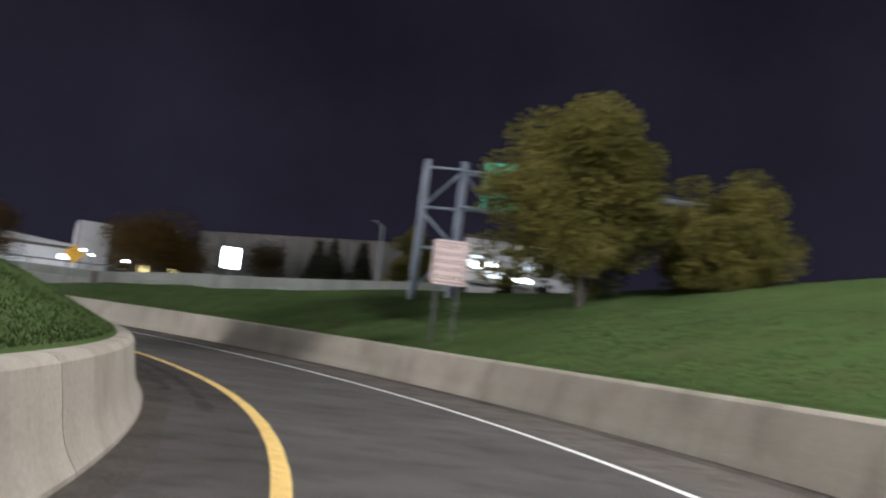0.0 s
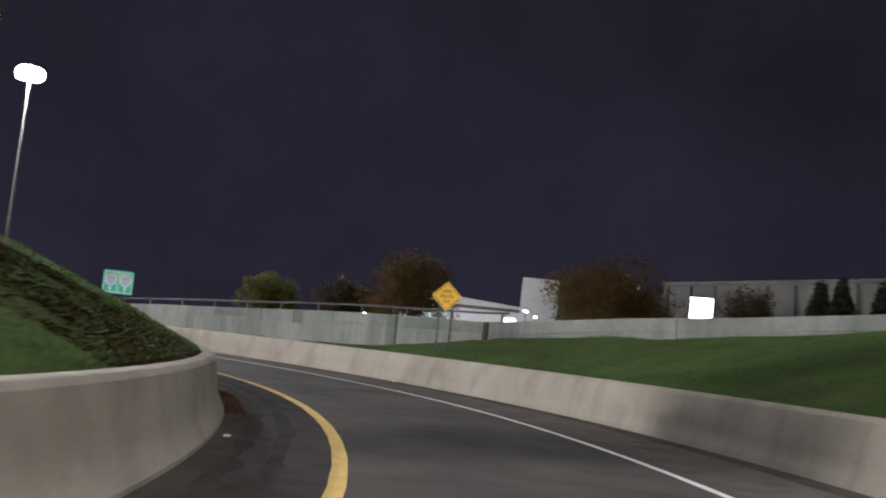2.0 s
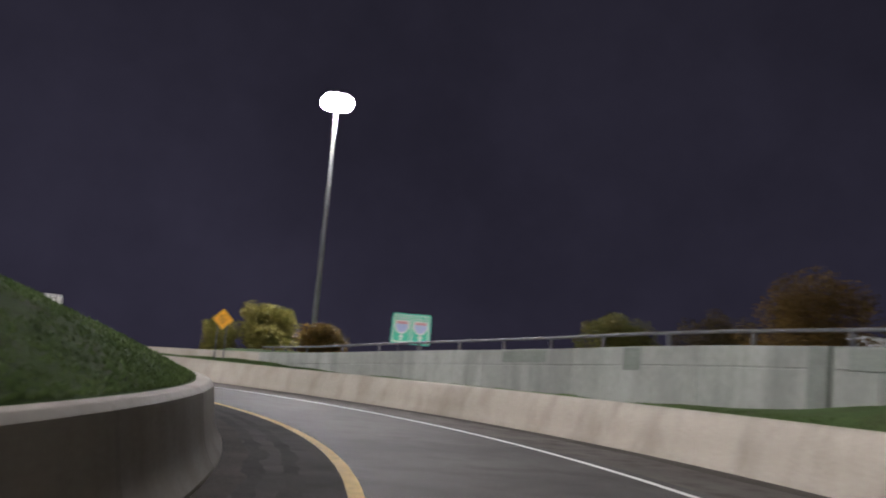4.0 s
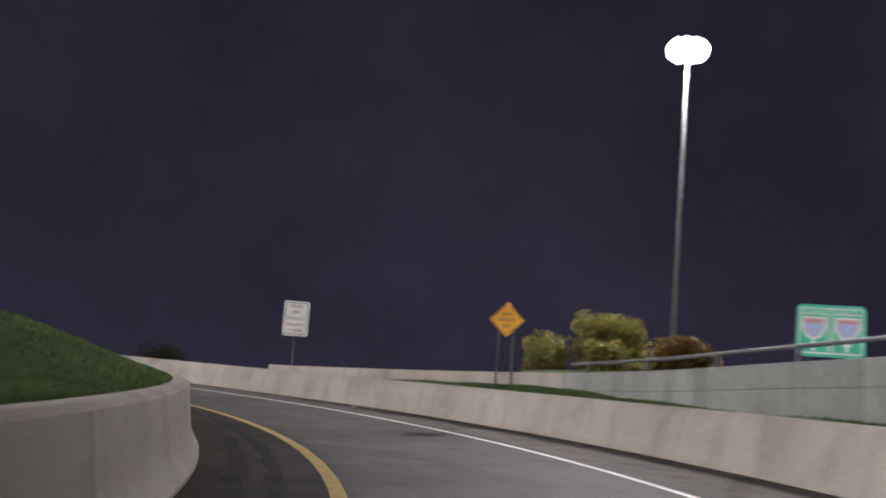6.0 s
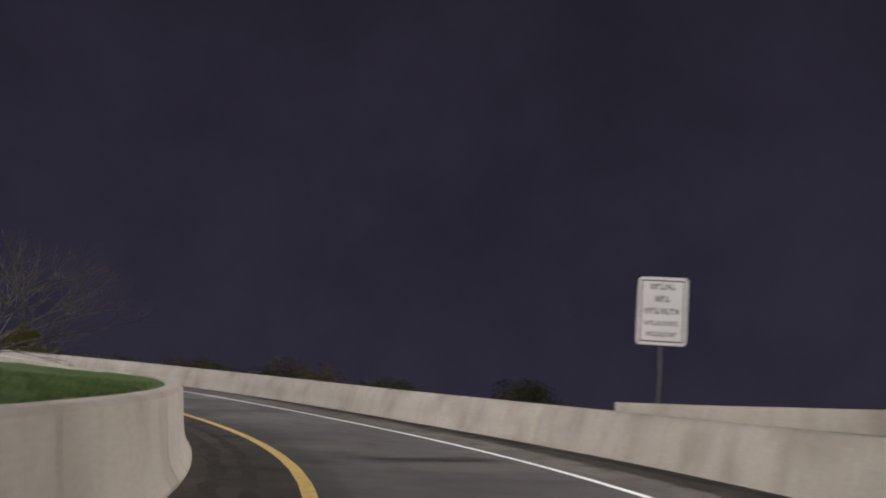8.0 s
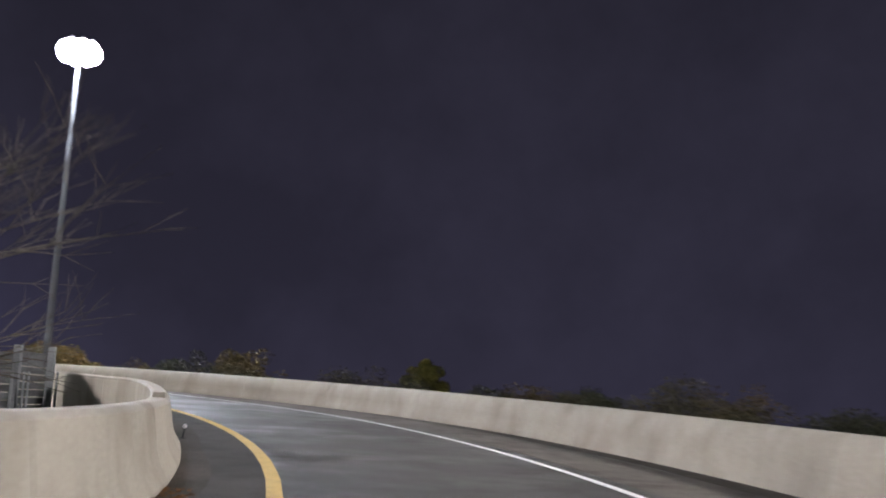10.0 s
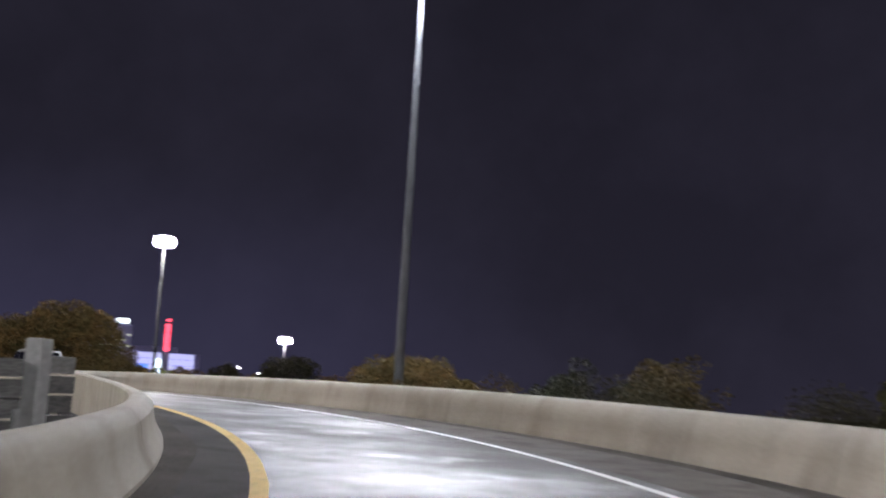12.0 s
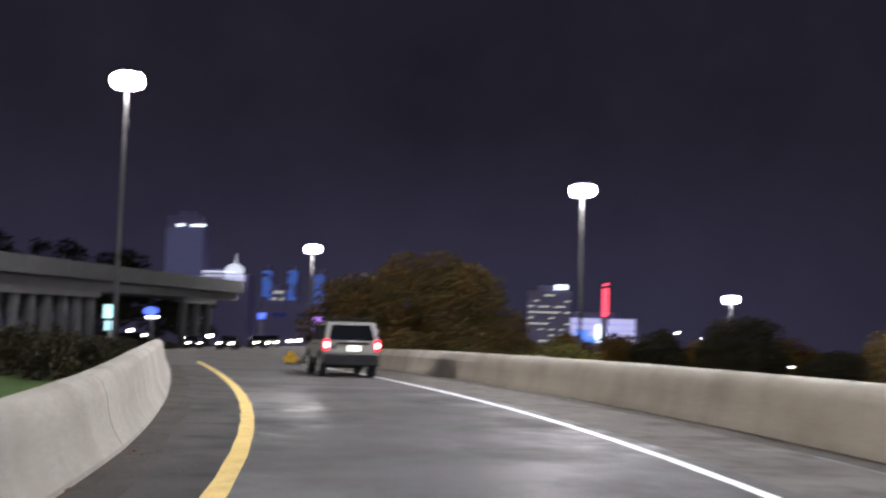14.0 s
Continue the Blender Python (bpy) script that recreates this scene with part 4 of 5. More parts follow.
tree("tree", "thin brown tree before the long shed", LEAF_BROWN, 6.2, 2.6, (-20.5, 108.5, 3.8), 143, flat=0.85, leaves=4500, leaf_size=0.1)
tree("tree", "rusty autumn tree in front of the warehouse", LEAF_RUST, 7.6, 6.4, (-32.3, 112.0, 3.6), 15, flat=0.85, leaves=20000, leaf_size=0.11)
tree("tree", "small olive tree behind the railing", LEAF_OLIVE, 4.9, 3.1, (-65.0, 109.3, 3.4), 16, leaves=12000, leaf_size=0.1)
tree("tree", "bushy golden tree lit from the mast above", LEAF_GOLD, 4.6, 2.95, (-91.8, 98.2, 3.0), 17, flat=0.9, leaves=14000, leaf_size=0.1)
tree("bush", "low golden bush beside the bushy tree", LEAF_GOLD, 2.7, 1.8, (-88.5, 96.0, 2.9), 18, flat=0.9, leaves=5000)
tree("bush", "low rusty bush under the mast", LEAF_RUST, 3.3, 2.2, (-85.0, 98.5, 3.0), 19, flat=0.9, leaves=5000)
tree("tree", "golden olive tree beyond the wall", LEAF_GOLD, 12.5, 4.2, (-269.0, 10.0, -1.2), 20, leaf_size=0.3)
tree("tree", "sparse rusty tree beyond the wall", LEAF_BROWN, 7.0, 2.4, (-147.0, 35.5, -1.2), 21, leaves=3000, leaf_size=0.11)
tree("tree", "broad ochre tree at the foot of the mast", LEAF_OCHRE, 7.0, 3.9, (-146.9, 20.1, -1.2), 22, leaves=52000, leaf_size=0.075, dome=True)
tree("tree", "smaller ochre tree beside the mast", LEAF_OCHRE, 5.9, 2.2, (-147.8, 23.0, -1.2), 23, leaves=18000, leaf_size=0.075, dome=True)
tree("tree", "large rusty olive autumn tree beside the road", LEAF_OCHRE, 9.6, 5.9, (-144.5, -8.8, -1.2), 24, leaves=100000, leaf_size=0.085, dome=True)
tree("bush", "greenish shrub at the foot of the large tree", LEAF_OLIVE, 5.6, 2.0, (-140.9, -9.6, -1.2), 241, leaves=14000, leaf_size=0.08, dome=True)
tree("bush", "olive shrubs beside the large tree", LEAF_OLIVE, 5.2, 3.0, (-150.5, -4.5, -1.2), 25, flat=0.92, leaves=6000)
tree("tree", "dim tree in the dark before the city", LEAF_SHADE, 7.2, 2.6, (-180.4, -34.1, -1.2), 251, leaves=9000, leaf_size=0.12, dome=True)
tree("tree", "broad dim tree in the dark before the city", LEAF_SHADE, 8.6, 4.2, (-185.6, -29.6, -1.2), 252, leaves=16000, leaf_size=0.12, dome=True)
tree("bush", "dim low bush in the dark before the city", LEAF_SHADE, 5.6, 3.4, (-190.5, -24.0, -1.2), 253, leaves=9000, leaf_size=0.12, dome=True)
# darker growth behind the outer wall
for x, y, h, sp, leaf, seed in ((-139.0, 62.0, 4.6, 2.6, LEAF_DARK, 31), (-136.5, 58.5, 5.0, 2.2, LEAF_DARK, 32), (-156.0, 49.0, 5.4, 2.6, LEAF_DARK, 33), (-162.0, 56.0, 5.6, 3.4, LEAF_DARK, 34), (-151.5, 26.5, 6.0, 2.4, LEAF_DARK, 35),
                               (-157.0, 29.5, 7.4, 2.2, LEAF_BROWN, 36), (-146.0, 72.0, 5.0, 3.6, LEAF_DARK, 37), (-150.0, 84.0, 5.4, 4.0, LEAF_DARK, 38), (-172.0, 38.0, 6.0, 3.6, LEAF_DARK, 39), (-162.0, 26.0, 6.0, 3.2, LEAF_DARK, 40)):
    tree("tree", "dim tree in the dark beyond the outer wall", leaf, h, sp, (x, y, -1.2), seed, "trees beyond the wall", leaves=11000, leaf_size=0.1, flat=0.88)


# low dim growth in a broken row along the outside of the wall
rng = random.Random(77)
for k in range(14):
    q = P(149 + k * 2.7 + rng.uniform(-1, 1), 12.5 + rng.uniform(-1.5, 5.0))
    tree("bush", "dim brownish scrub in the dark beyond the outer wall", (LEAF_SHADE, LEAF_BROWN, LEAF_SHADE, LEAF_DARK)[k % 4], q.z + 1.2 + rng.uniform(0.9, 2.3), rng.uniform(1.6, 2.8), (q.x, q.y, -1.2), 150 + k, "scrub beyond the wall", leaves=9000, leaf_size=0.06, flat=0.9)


def bare_tree(base, height, seed):
    rng = random.Random(seed)
    t = thing("bare_tree", "leafless tree with thin spreading branches inside the bend", "tree", m=Matrix.Translation(base))
    bm, tips = B(), []
    tube(bm, (0, 0, -0.8), (0, 0, height * 0.3), 0.17, 0.13, 10)
    part("trunk", bm, BARK, t)
    for i in range(9):
        a = 2 * math.pi * i / 9 + rng.uniform(-0.3, 0.3)
        w = Vector((math.cos(a), math.sin(a), rng.uniform(0.1, 1.3))).normalized()
        bm = B()
        limbs(bm, Vector((0, 0, height * rng.uniform(0.16, 0.3))), w, height * 0.3, 0.05, 4, rng, tips)
        part("branch", bm, BARK, t)
    return t


bare_tree((-88.8, 56.4, 0.7), 6.9, 51)

# ---------- the car ahead on the ramp ----------
def side_prism(bm, outline, x0, x1):
    """An outline in y, z pushed from x0 to x1."""
    va = [bm.verts.new((x0, y, z)) for y, z in outline]
    vb = [bm.verts.new((x1, y, z)) for y, z in outline]
    n = len(outline)
    for i in range(n):
        bm.faces.new((va[i], va[(i + 1) % n], vb[(i + 1) % n], vb[i]))
    bm.faces.new(va)
    bm.faces.new(vb)
    return bm


def soften(bm, r, seg=2):
    bmesh.ops.recalc_face_normals(bm, faces=bm.faces[:])
    bm.normal_update()
    bmesh.ops.bevel(bm, geom=[e for e in bm.edges if e.calc_face_angle(0) > 0.35], offset=r, segments=seg, affect="EDGES", profile=0.6)
    return bm


def flank(z):
    """Half the cabin's width at a height."""
    return 0.865 - max(0.0, z - 1.04) * 0.19


def tail(z):
    """How far back the cabin's rear lies at a height."""
    return -2.17 + max(0.0, z - 1.0) * 0.27


def skin(bm, points, thick):
    """A thin solid over points on a sloping face, pushed out along thick."""
    t = Vector(thick)
    va = [bm.verts.new(Vector(p)) for p in points]
    vb = [bm.verts.new(Vector(p) + t) for p in points]
    n = len(points)
    for i in range(n):
        bm.faces.new((va[i], va[(i + 1) % n], vb[(i + 1) % n], vb[i]))
    bm.faces.new(va)
    bm.faces.new(vb)
    return bm


def build_car(m):
    car = thing("sport_utility_vehicle", "silver sport utility vehicle with dark cladding and lit tail lamps", "car", m=m)
    arch = [(-1.35 + 0.43 * math.cos(a), 0.36 + 0.43 * math.sin(a)) for a in [math.pi - math.pi * k / 8 for k in range(9)]]
    arch2 = [(1.32 + 0.43 * math.cos(a), 0.36 + 0.43 * math.sin(a)) for a in [math.pi - math.pi * k / 8 for k in range(9)]]
    low = [(-2.12, 0.42), (-1.79, 0.4)] + arch[1:-1] + [(-0.92, 0.36), (0.88, 0.36)] + arch2[1:-1] + [(1.76, 0.4), (2.1, 0.42), (2.18, 0.7), (2.05, 0.93), (1.0, 1.05), (-1.0, 1.06), (-2.17, 1.05), (-2.19, 0.75)]
    body = part("body", soften(side_prism(B(), low, -0.87, 0.87), 0.035), CAR_PAINT, car)
    bm = side_prism(B(), [(-2.17, 1.04), (-1.99, 1.62), (-1.9, 1.69), (-0.6, 1.72), (0.25, 1.66), (1.02, 1.04)], -0.865, 0.865)
    for v in bm.verts:
        if v.co.z > 1.1:
            v.co.x *= flank(v.co.z) / 0.865
    part("cabin", soften(bm, 0.04), CAR_PAINT, car)
    # glass
    zs = (1.12, 1.57)
    rear = []
    for x, z in ((-0.66, zs[0]), (0.66, zs[0]), (0.7, 1.2), (0.6, zs[1]), (0.55, 1.6), (-0.55, 1.6), (-0.6, zs[1]), (-0.7, 1.2)):
        rear.append((x, tail(z) - 0.004, z))
    part("rear_window", skin(B(), rear, (0, -0.012, 0.003)), WINDOW_DARK, car, "dark tinted rear window")
    part("wiper", skin(B(), [(0.02, tail(1.16) - 0.02, 1.15), (0.4, tail(1.2) - 0.02, 1.19), (0.4, tail(1.21) - 0.02, 1.21), (0.02, tail(1.18) - 0.02, 1.18)], (0, -0.012, 0)), CLADDING, car)
    for sx in (-1, 1):
        for y0, y1, y2, y3 in ((-1.98, -1.32, -1.3, -1.8), (-1.22, -0.34, -0.34, -1.2), (-0.24, 0.78, 0.2, -0.24)):
            pts = [(sx * (flank(z) + 0.003), y, z) for y, z in ((y0, 1.12), (y1, 1.12), (y2, 1.58), (y3, 1.58))]
            part("side_window", skin(B(), pts, (sx * 0.01, 0, 0.002)), WINDOW_DARK, car, "dark tinted side window")
        # lamps
        bm = B()
        box(bm, 0.17, 0.16, 0.36, sx * 0.795, -2.14, 0.8, bevel=0.03)
        lamp_ob = part("tail_lamp", bm, TAIL, car, "lit red tail lamp")
        bm = B()
        box(bm, 0.12, 0.03, 0.15, sx * 0.795, -2.228, 0.9, bevel=0.01)
        part("bulb", bm, TAIL_CORE, lamp_ob)
        bm = B()
        box(bm, 0.36, 0.1, 0.2, sx * 0.66, 2.07, 0.68, bevel=0.03)
        part("headlamp", bm, HEAD_LIGHT, car, "lit headlamp")
        # mirror
        bm = B()
        box(bm, 0.2, 0.1, 0.16, sx * 0.99, 0.62, 1.06, bevel=0.03)
        part("mirror", bm, CLADDING, car, "black door mirror")
        # sill cladding and door handles
        bm = B()
        box(bm, 0.05, 1.78, 0.2, sx * 0.885, -0.02, 0.36, bevel=0.015)
        part("sill_cladding", bm, CLADDING, car)
        for y in (-0.95, 0.0):
            bm = B()
            box(bm, 0.03, 0.2, 0.035, sx * 0.885, y, 0.98, bevel=0.008)
            part("door_handle", bm, CLADDING, car)
        # roof rail
        bm = B()
        for a, b in (((-1.85, 1.7), (-1.75, 1.79)), ((-1.75, 1.79), (-0.1, 1.79)), ((-0.1, 1.79), (0.1, 1.69))):
            tube(bm, (sx * 0.63, a[0], a[1]), (sx * 0.63, b[0], b[1]), 0.022, seg=8)
        part("roof_rail", bm, CLADDING, car)
        for y in (-1.35, 1.32):
            bm = B()
            bmesh.ops.create_cone(bm, cap_ends=True, segments=28, radius1=0.36, radius2=0.36, depth=0.22, matrix=Matrix.Translation((sx * 0.78, y, 0.36)) @ Matrix.Rotation(math.pi / 2, 4, "Y"))
            wheel = part("wheel", soften(bm, 0.035), RUBBER, car)
            bm = B()
            bmesh.ops.create_cone(bm, cap_ends=True, segments=24, radius1=0.23, radius2=0.21, depth=0.02, matrix=Matrix.Translation((sx * 0.893, y, 0.36)) @ Matrix.Rotation(math.pi / 2 * sx, 4, "Y"))
            for k in range(5):
                a = 2 * math.pi * k / 5
                box(bm, 0.02, 0.07, 0.2, sx * 0.905, 0, 0.02, m=Matrix.Translation((0, y, 0.36)) @ Matrix.Rotation(a, 4, "X"))
            part("rim", bm, ALLOY, wheel)
            bm = B()
            for k in range(10):
                a, b = math.pi * k / 10, math.pi * (k + 1) / 10
                tube(bm, (sx * 0.875, y + 0.43 * math.cos(a), 0.36 + 0.43 * math.sin(a)), (sx * 0.875, y + 0.43 * math.cos(b), 0.36 + 0.43 * math.sin(b)), 0.035, seg=6)
            part("wheel_arch", bm, CLADDING, car)
    for y in (-1.5, -0.55):
        bm = B()
        tube(bm, (-0.63, y, 1.79), (0.63, y, 1.79), 0.02, seg=8)
        part("roof_bar", bm, CLADDING, car)
    bm = B()
    box(bm, 1.72, 0.24, 0.36, 0, -2.15, 0.34, bevel=0.05)
    part("rear_bumper", bm, CLADDING, car, "dark grey plastic rear bumper")
    bm = B()
    box(bm, 1.72, 0.22, 0.34, 0, 2.1, 0.34, bevel=0.05)
    part("front_bumper", bm, CLADDING, car)
    bm = B()
    box(bm, 1.0, 0.05, 0.07, 0.02, -2.2, 1.0, bevel=0.012)
    part("tailgate_grip", bm, CLADDING, car)
    # the plate emits its own glare, since no plate lamp is built
    bm = B()
    box(bm, 0.42, 0.02, 0.17, 0.06, -2.205, 0.8, bevel=0.008)
    plate = part("plate", bm, PLATE_GLOW, car, "number plate glowing as if under its lamp")
    bm = B()
    for k in range(3):
        box(bm, 0.1, 0.003, 0.05, -0.13 + k * 0.15, -2.218, 0.86)
    part("bar", bm, SIGN_WHITE, plate)
    bm = B()
    box(bm, 0.16, 0.02, 0.05, 0.0, tail(1.09) - 0.02, 1.075, bevel=0.01)
    part("badge", bm, ALLOY, car)
    bm = B()
    box(bm, 0.09, 0.012, 0.13, -0.56, -2.2, 0.84, bevel=0.004)
    part("sticker", bm, SIGN_INK, car)
    bm = B()
    tube(bm, (0.45, -2.3, 0.3), (0.45, -1.9, 0.32), 0.035, seg=10)
    part("exhaust", bm, ALLOY, car)
    bm = B()
    box(bm, 1.2, 3.6, 0.12, 0, 0, 0.27)
    part("underbody", bm, CLADDING, car)
    return car


CAR_S, CAR_D = 207.9, 1.52
build_car(upright(CAR_S, CAR_D, 0.006))

# ---------- buildings ----------
def building(name, label, x, y, z, yaw, w, d, h, wall, category="building", group=""):
    b = thing(name, label, category, group, m=Matrix.Translation((x, y, z)) @ Matrix.Rotation(radians(yaw), 4, "Z"))
    bm = B()
    box(bm, w, d, h, 0, d / 2, 0, bevel=0.05)
    part("wall", bm, wall, b)
    bm = B()
    box(bm, w + 0.3, d + 0.3, 0.3, 0, d / 2, h)
    part("roof", bm, BRICK_DULL, b)
    return b


def pane(b, name, x, z, w, h, mat, label="", depth=0.06):
    """A window in the front wall, with a frame and a pane set into it."""
    bm = B()
    for sx in (-1, 1):
        box(bm, 0.08, depth, h + 0.16, x + sx * (w / 2 + 0.04), -depth / 2, z - 0.08)
    for zz in (z - 0.08, z + h):
        box(bm, w, depth, 0.08, x, -depth / 2, zz)
    f = part(name, bm, PANEL_PALE, b)
    bm = B()
    box(bm, w, 0.02, h, x, -0.012, z)
    part("pane", bm, mat, f, label)
    return f


ware = building("warehouse", "long low pale warehouse with a white lit front", -48.7, 117.5, 4.0, 17, 13.0, 9, 3.0, PANEL_PALE)
# two lit panes added to the plain white front to brighten it
for x in (-3.0, 4.6):
    pane(ware, "window", x, 1.9, 1.2, 0.5, LED_SOFT)
bm = B()
prism(bm, [(-4.5, 3.3), (5.5, 3.3), (5.5, 3.7), (-4.5, 4.5)], 3, 8)
part("sloping_roof", bm, PANEL_PALE, ware)
# flood lamps added out of sight behind the wall to whiten the front
for i in range(4):
    bm = B()
    box(bm, 1.6, 0.3, 0.25, -4.8 + i * 3.2, -2.2, 0.35, bevel=0.03)
    fl = part("flood_light", bm, STEEL, ware)
    bm = B()
    box(bm, 1.4, 0.2, 0.02, -4.8 + i * 3.2, -2.15, 0.605)
    part("lens", bm, FLOOD_UNSEEN, fl)
hall = building("factory_hall", "pale factory hall with roof vents", -35.0, 121.5, 4.0, 21, 15.0, 14, 5.6, PALE_SHED)
bm = B()
box(bm, 3.4, 8, 6.3, -7.0, 3.8, 0, bevel=0.05)
part("stair_tower", bm, PANEL_PALE, hall, "white stair tower")
for i in range(3):
    bm = B()
    tube(bm, (0 + i * 2.6, 4, 5.8), (0 + i * 2.6, 4, 6.6 + 0.3 * (i % 2)), 0.4, 0.35, 12)
    part("roof_vent", bm, STEEL, hall)
for x, mat in ((-1.4, WARM_WINDOW), (1.9, WARM_WINDOW), (4.6, WINDOW_DARK), (-3.4, WINDOW_DARK)):
    pane(hall, "window", x, 1.6, 1.1, 0.8, mat, "window with yellow light" if mat is WARM_WINDOW else "")
shed = building("long_shed", "long pale clad shed with a flat roof", -17.8, 111.5, 4.0, -34, 30.0, 12, 6.5, PALE_SHED)
for i in range(11):
    bm = B()
    box(bm, 0.25, 0.2, 6.4, -14.4 + i * 2.88, -0.1, 0)
    part("pilaster", bm, PALE_SHED, shed)
shop = building("lit_shop", "pale grey shop block with glaring lamps and lit windows", 3.8, 103.0, 5.0, 0, 10.5, 4.4, 6.9, PANEL_PALE)
for x, z, w, h, mat, label in ((-4.2, 4.1, 1.4, 1.2, LED_SOFT, "brightly lit shop window"), (-2.1, 3.4, 1.7, 0.6, LED_SOFT, "brightly lit shop window"), (0.7, 4.35, 1.15, 1.2, LED_SOFT, "brightly lit shop window"),
                               (0.4, 3.3, 1.9, 0.42, LED_WHITE, "strip of glaring white light"), (2.7, 4.0, 1.3, 1.5, WINDOW_DARK, ""), (-1.0, 5.6, 1.2, 0.6, WINDOW_DARK, "")):
    pane(shop, "window", x, z, w, h, mat, label)
for x in (-5.05, 1.75, 3.75, 5.05):
    bm = B()
    box(bm, 0.32, 0.16, 6.85, x, -0.08, 0, bevel=0.02)
    part("pilaster", bm, PANEL_PALE, shop)
for x, z in ((-2.5, 4.6), (-3.75, 4.35)):
    bm = B()
    box(bm, 0.86, 0.35, 0.62, x, -0.24, z - 0.31, bevel=0.04)
    fl = part("flood_light", bm, STEEL, shop)
    bm = B()
    box(bm, 0.76, 0.02, 0.52, x, -0.43, z - 0.26)
    part("lens", bm, LED_WHITE, fl, "glaring white lens")
bm = B()
box(bm, 6.0, 0.9, 0.2, -1.9, -0.5, 2.7, bevel=0.03)
part("canopy", bm, STEEL, shop)
for k, (x, y, h, sp) in enumerate(((2.75, 100.2, 4.7, 1.0), (6.3, 99.6, 4.0, 1.1), (-1.6, 99.5, 3.6, 1.0))):
    tree("bush", "dark green shrub before the lit shop", LEAF_DARK, h, sp, (x, y, 4.6), 160 + k, "shrubs before the shop", leaves=3500, leaf_size=0.1, flat=0.95)

led = thing("lit_display", "glaring cool white lit display on a post", "lit sign", m=Matrix.Translation((-23.9, 106.9, 7.5)) @ Matrix.Rotation(radians(14), 4, "Z"))
bm = B()
box(bm, 1.75, 0.3, 2.2, 0, 0, -1.1, bevel=0.04)
part("case", bm, STEEL, led)
bm = B()
box(bm, 1.55, 0.03, 2.0, 0, -0.17, -1.0)
part("screen", bm, LED_WHITE, led)
bm = B()
tube(bm, (0, 0.1, -3.8), (0, 0.1, -1.15), 0.12, seg=10)
part("post", bm, STEEL, led)

for k, (x, y) in enumerate(((-13.3, 101.0), (-10.7, 101.6), (-15.0, 103.6))):
    con = thing("conifer", "dark narrow conifer in front of the shed", "tree", "conifers by the shed", m=Matrix.Translation((x, y, 4.0)))
    bm = B()
    tube(bm, (0, 0, -0.3), (0, 0, 5.6), 0.12, 0.03, 8)
    part("trunk", bm, BARK, con)
    cl = [((0.25 * math.cos(i * 2.4) * (1 - i / 26), 0.25 * math.sin(i * 2.4) * (1 - i / 26), 0.6 + i * 0.22), 1.7 * (1 - i / 27) + 0.16) for i in range(25)]
    me = leaf_mesh("crown", cl, 260, 0.12, 60 + k)
    me.materials.append(LEAF_DARK)
    new("crown", me).parent = con

pole = thing("lamp_post", "slender grey lamp post by the upper road", "street lamp", m=Matrix.Translation((-8.0, 85.5, 3.6)))
bm = B()
tube(bm, (0, 0, -0.2), (0, 0, 6.6), 0.12, 0.07, 10)
part("pole", bm, STEEL, pole)
bm = B()
tube(bm, (0, 0, 6.5), (-0.6, 0.2, 6.95), 0.04, seg=8)
part("arm", bm, STEEL, pole)
bm = B()
box(bm, 0.5, 0.2, 0.12, -0.75, 0.25, 6.9, bevel=0.03)
part("lamp_head", bm, STEEL, pole)

# ---------- boarded fence inside the bend ----------
fence = thing("board_fence", "grey horizontal board fence with thick posts behind the inner wall", "fence")
FENCE_A, FENCE_WAY, FENCE_TOP = Vector((-109.6, 46.8, 0)), Vector((0.945, 0.326, 0)), 3.55
FENCE_TURN = Matrix.Rotation(math.atan2(0.326, 0.945), 4, "Z")


def on_fence(along, off, z):
    z += max(0.0, 0.27 * (1 - along / 9))
    p = FENCE_A + FENCE_WAY * along + Vector((0.326, -0.945, 0)) * -off
    return Matrix.Translation((p.x, p.y, z)) @ FENCE_TURN


for i in range(-1, 6):
    a, b = (-0.75, 0.0) if i < 0 else (i * 3.07, (i + 1) * 3.07)
    for k in range(11):
        bm = B()
        box(bm, b - a - 0.02, 0.04 + 0.035 * (k % 2), 0.19, 0, 0, 0, bevel=0.008, m=on_fence((a + b) / 2, 0.0, 1.0 + k * 0.213))
        part("board", bm, TIMBER, fence)
for i in range(7):
    bm = B()
    box(bm, 0.2, 0.2, 2.62, bevel=0.02, m=on_fence(i * 3.07, 0.12, 0.88))
    part("post", bm, FENCE_POST, fence)
for i in range(14):
    st = thing("marker_post", "thin grey marker post before the board fence", "post", "marker posts", m=on_fence(0.75 + i * 0.98 + (0.6 if i % 3 == 2 else 0), 0.55, 0.7))
    bm = B()
    box(bm, 0.07, 0.05, 2.1, 0, 0, 0, bevel=0.01)
    part("shaft", bm, FENCE_POST, st)

# dark low railing behind the far part of the inner wall, under its edge
low = thing("low_railing", "dark low railing behind the foot of the inner wall", "railing")
for h, r in ((-0.3, 0.075), (-0.5, 0.03)):
    bm = B()
    sweep(bm, lambda q, h=h, r=r: round_rail(q, -4.5, h, r), 172, 216, 1.1)
    part("rail", bm, DARK_STEEL, low)
for i in range(16):
    bm = B()
    tube(bm, P(172.5 + i * 2.9, -4.5, -1.6), P(172.5 + i * 2.9, -4.5, -0.3), 0.06, seg=8)
    part("post", bm, DARK_STEEL, low)
for i in range(15):
    bm = B()
    tube(bm, P(172.5 + i * 2.9, -4.5, -1.0), P(173.5 + i * 2.9, -4.5, -0.35), 0.035, seg=6)
    part("brace", bm, DARK_STEEL, low)

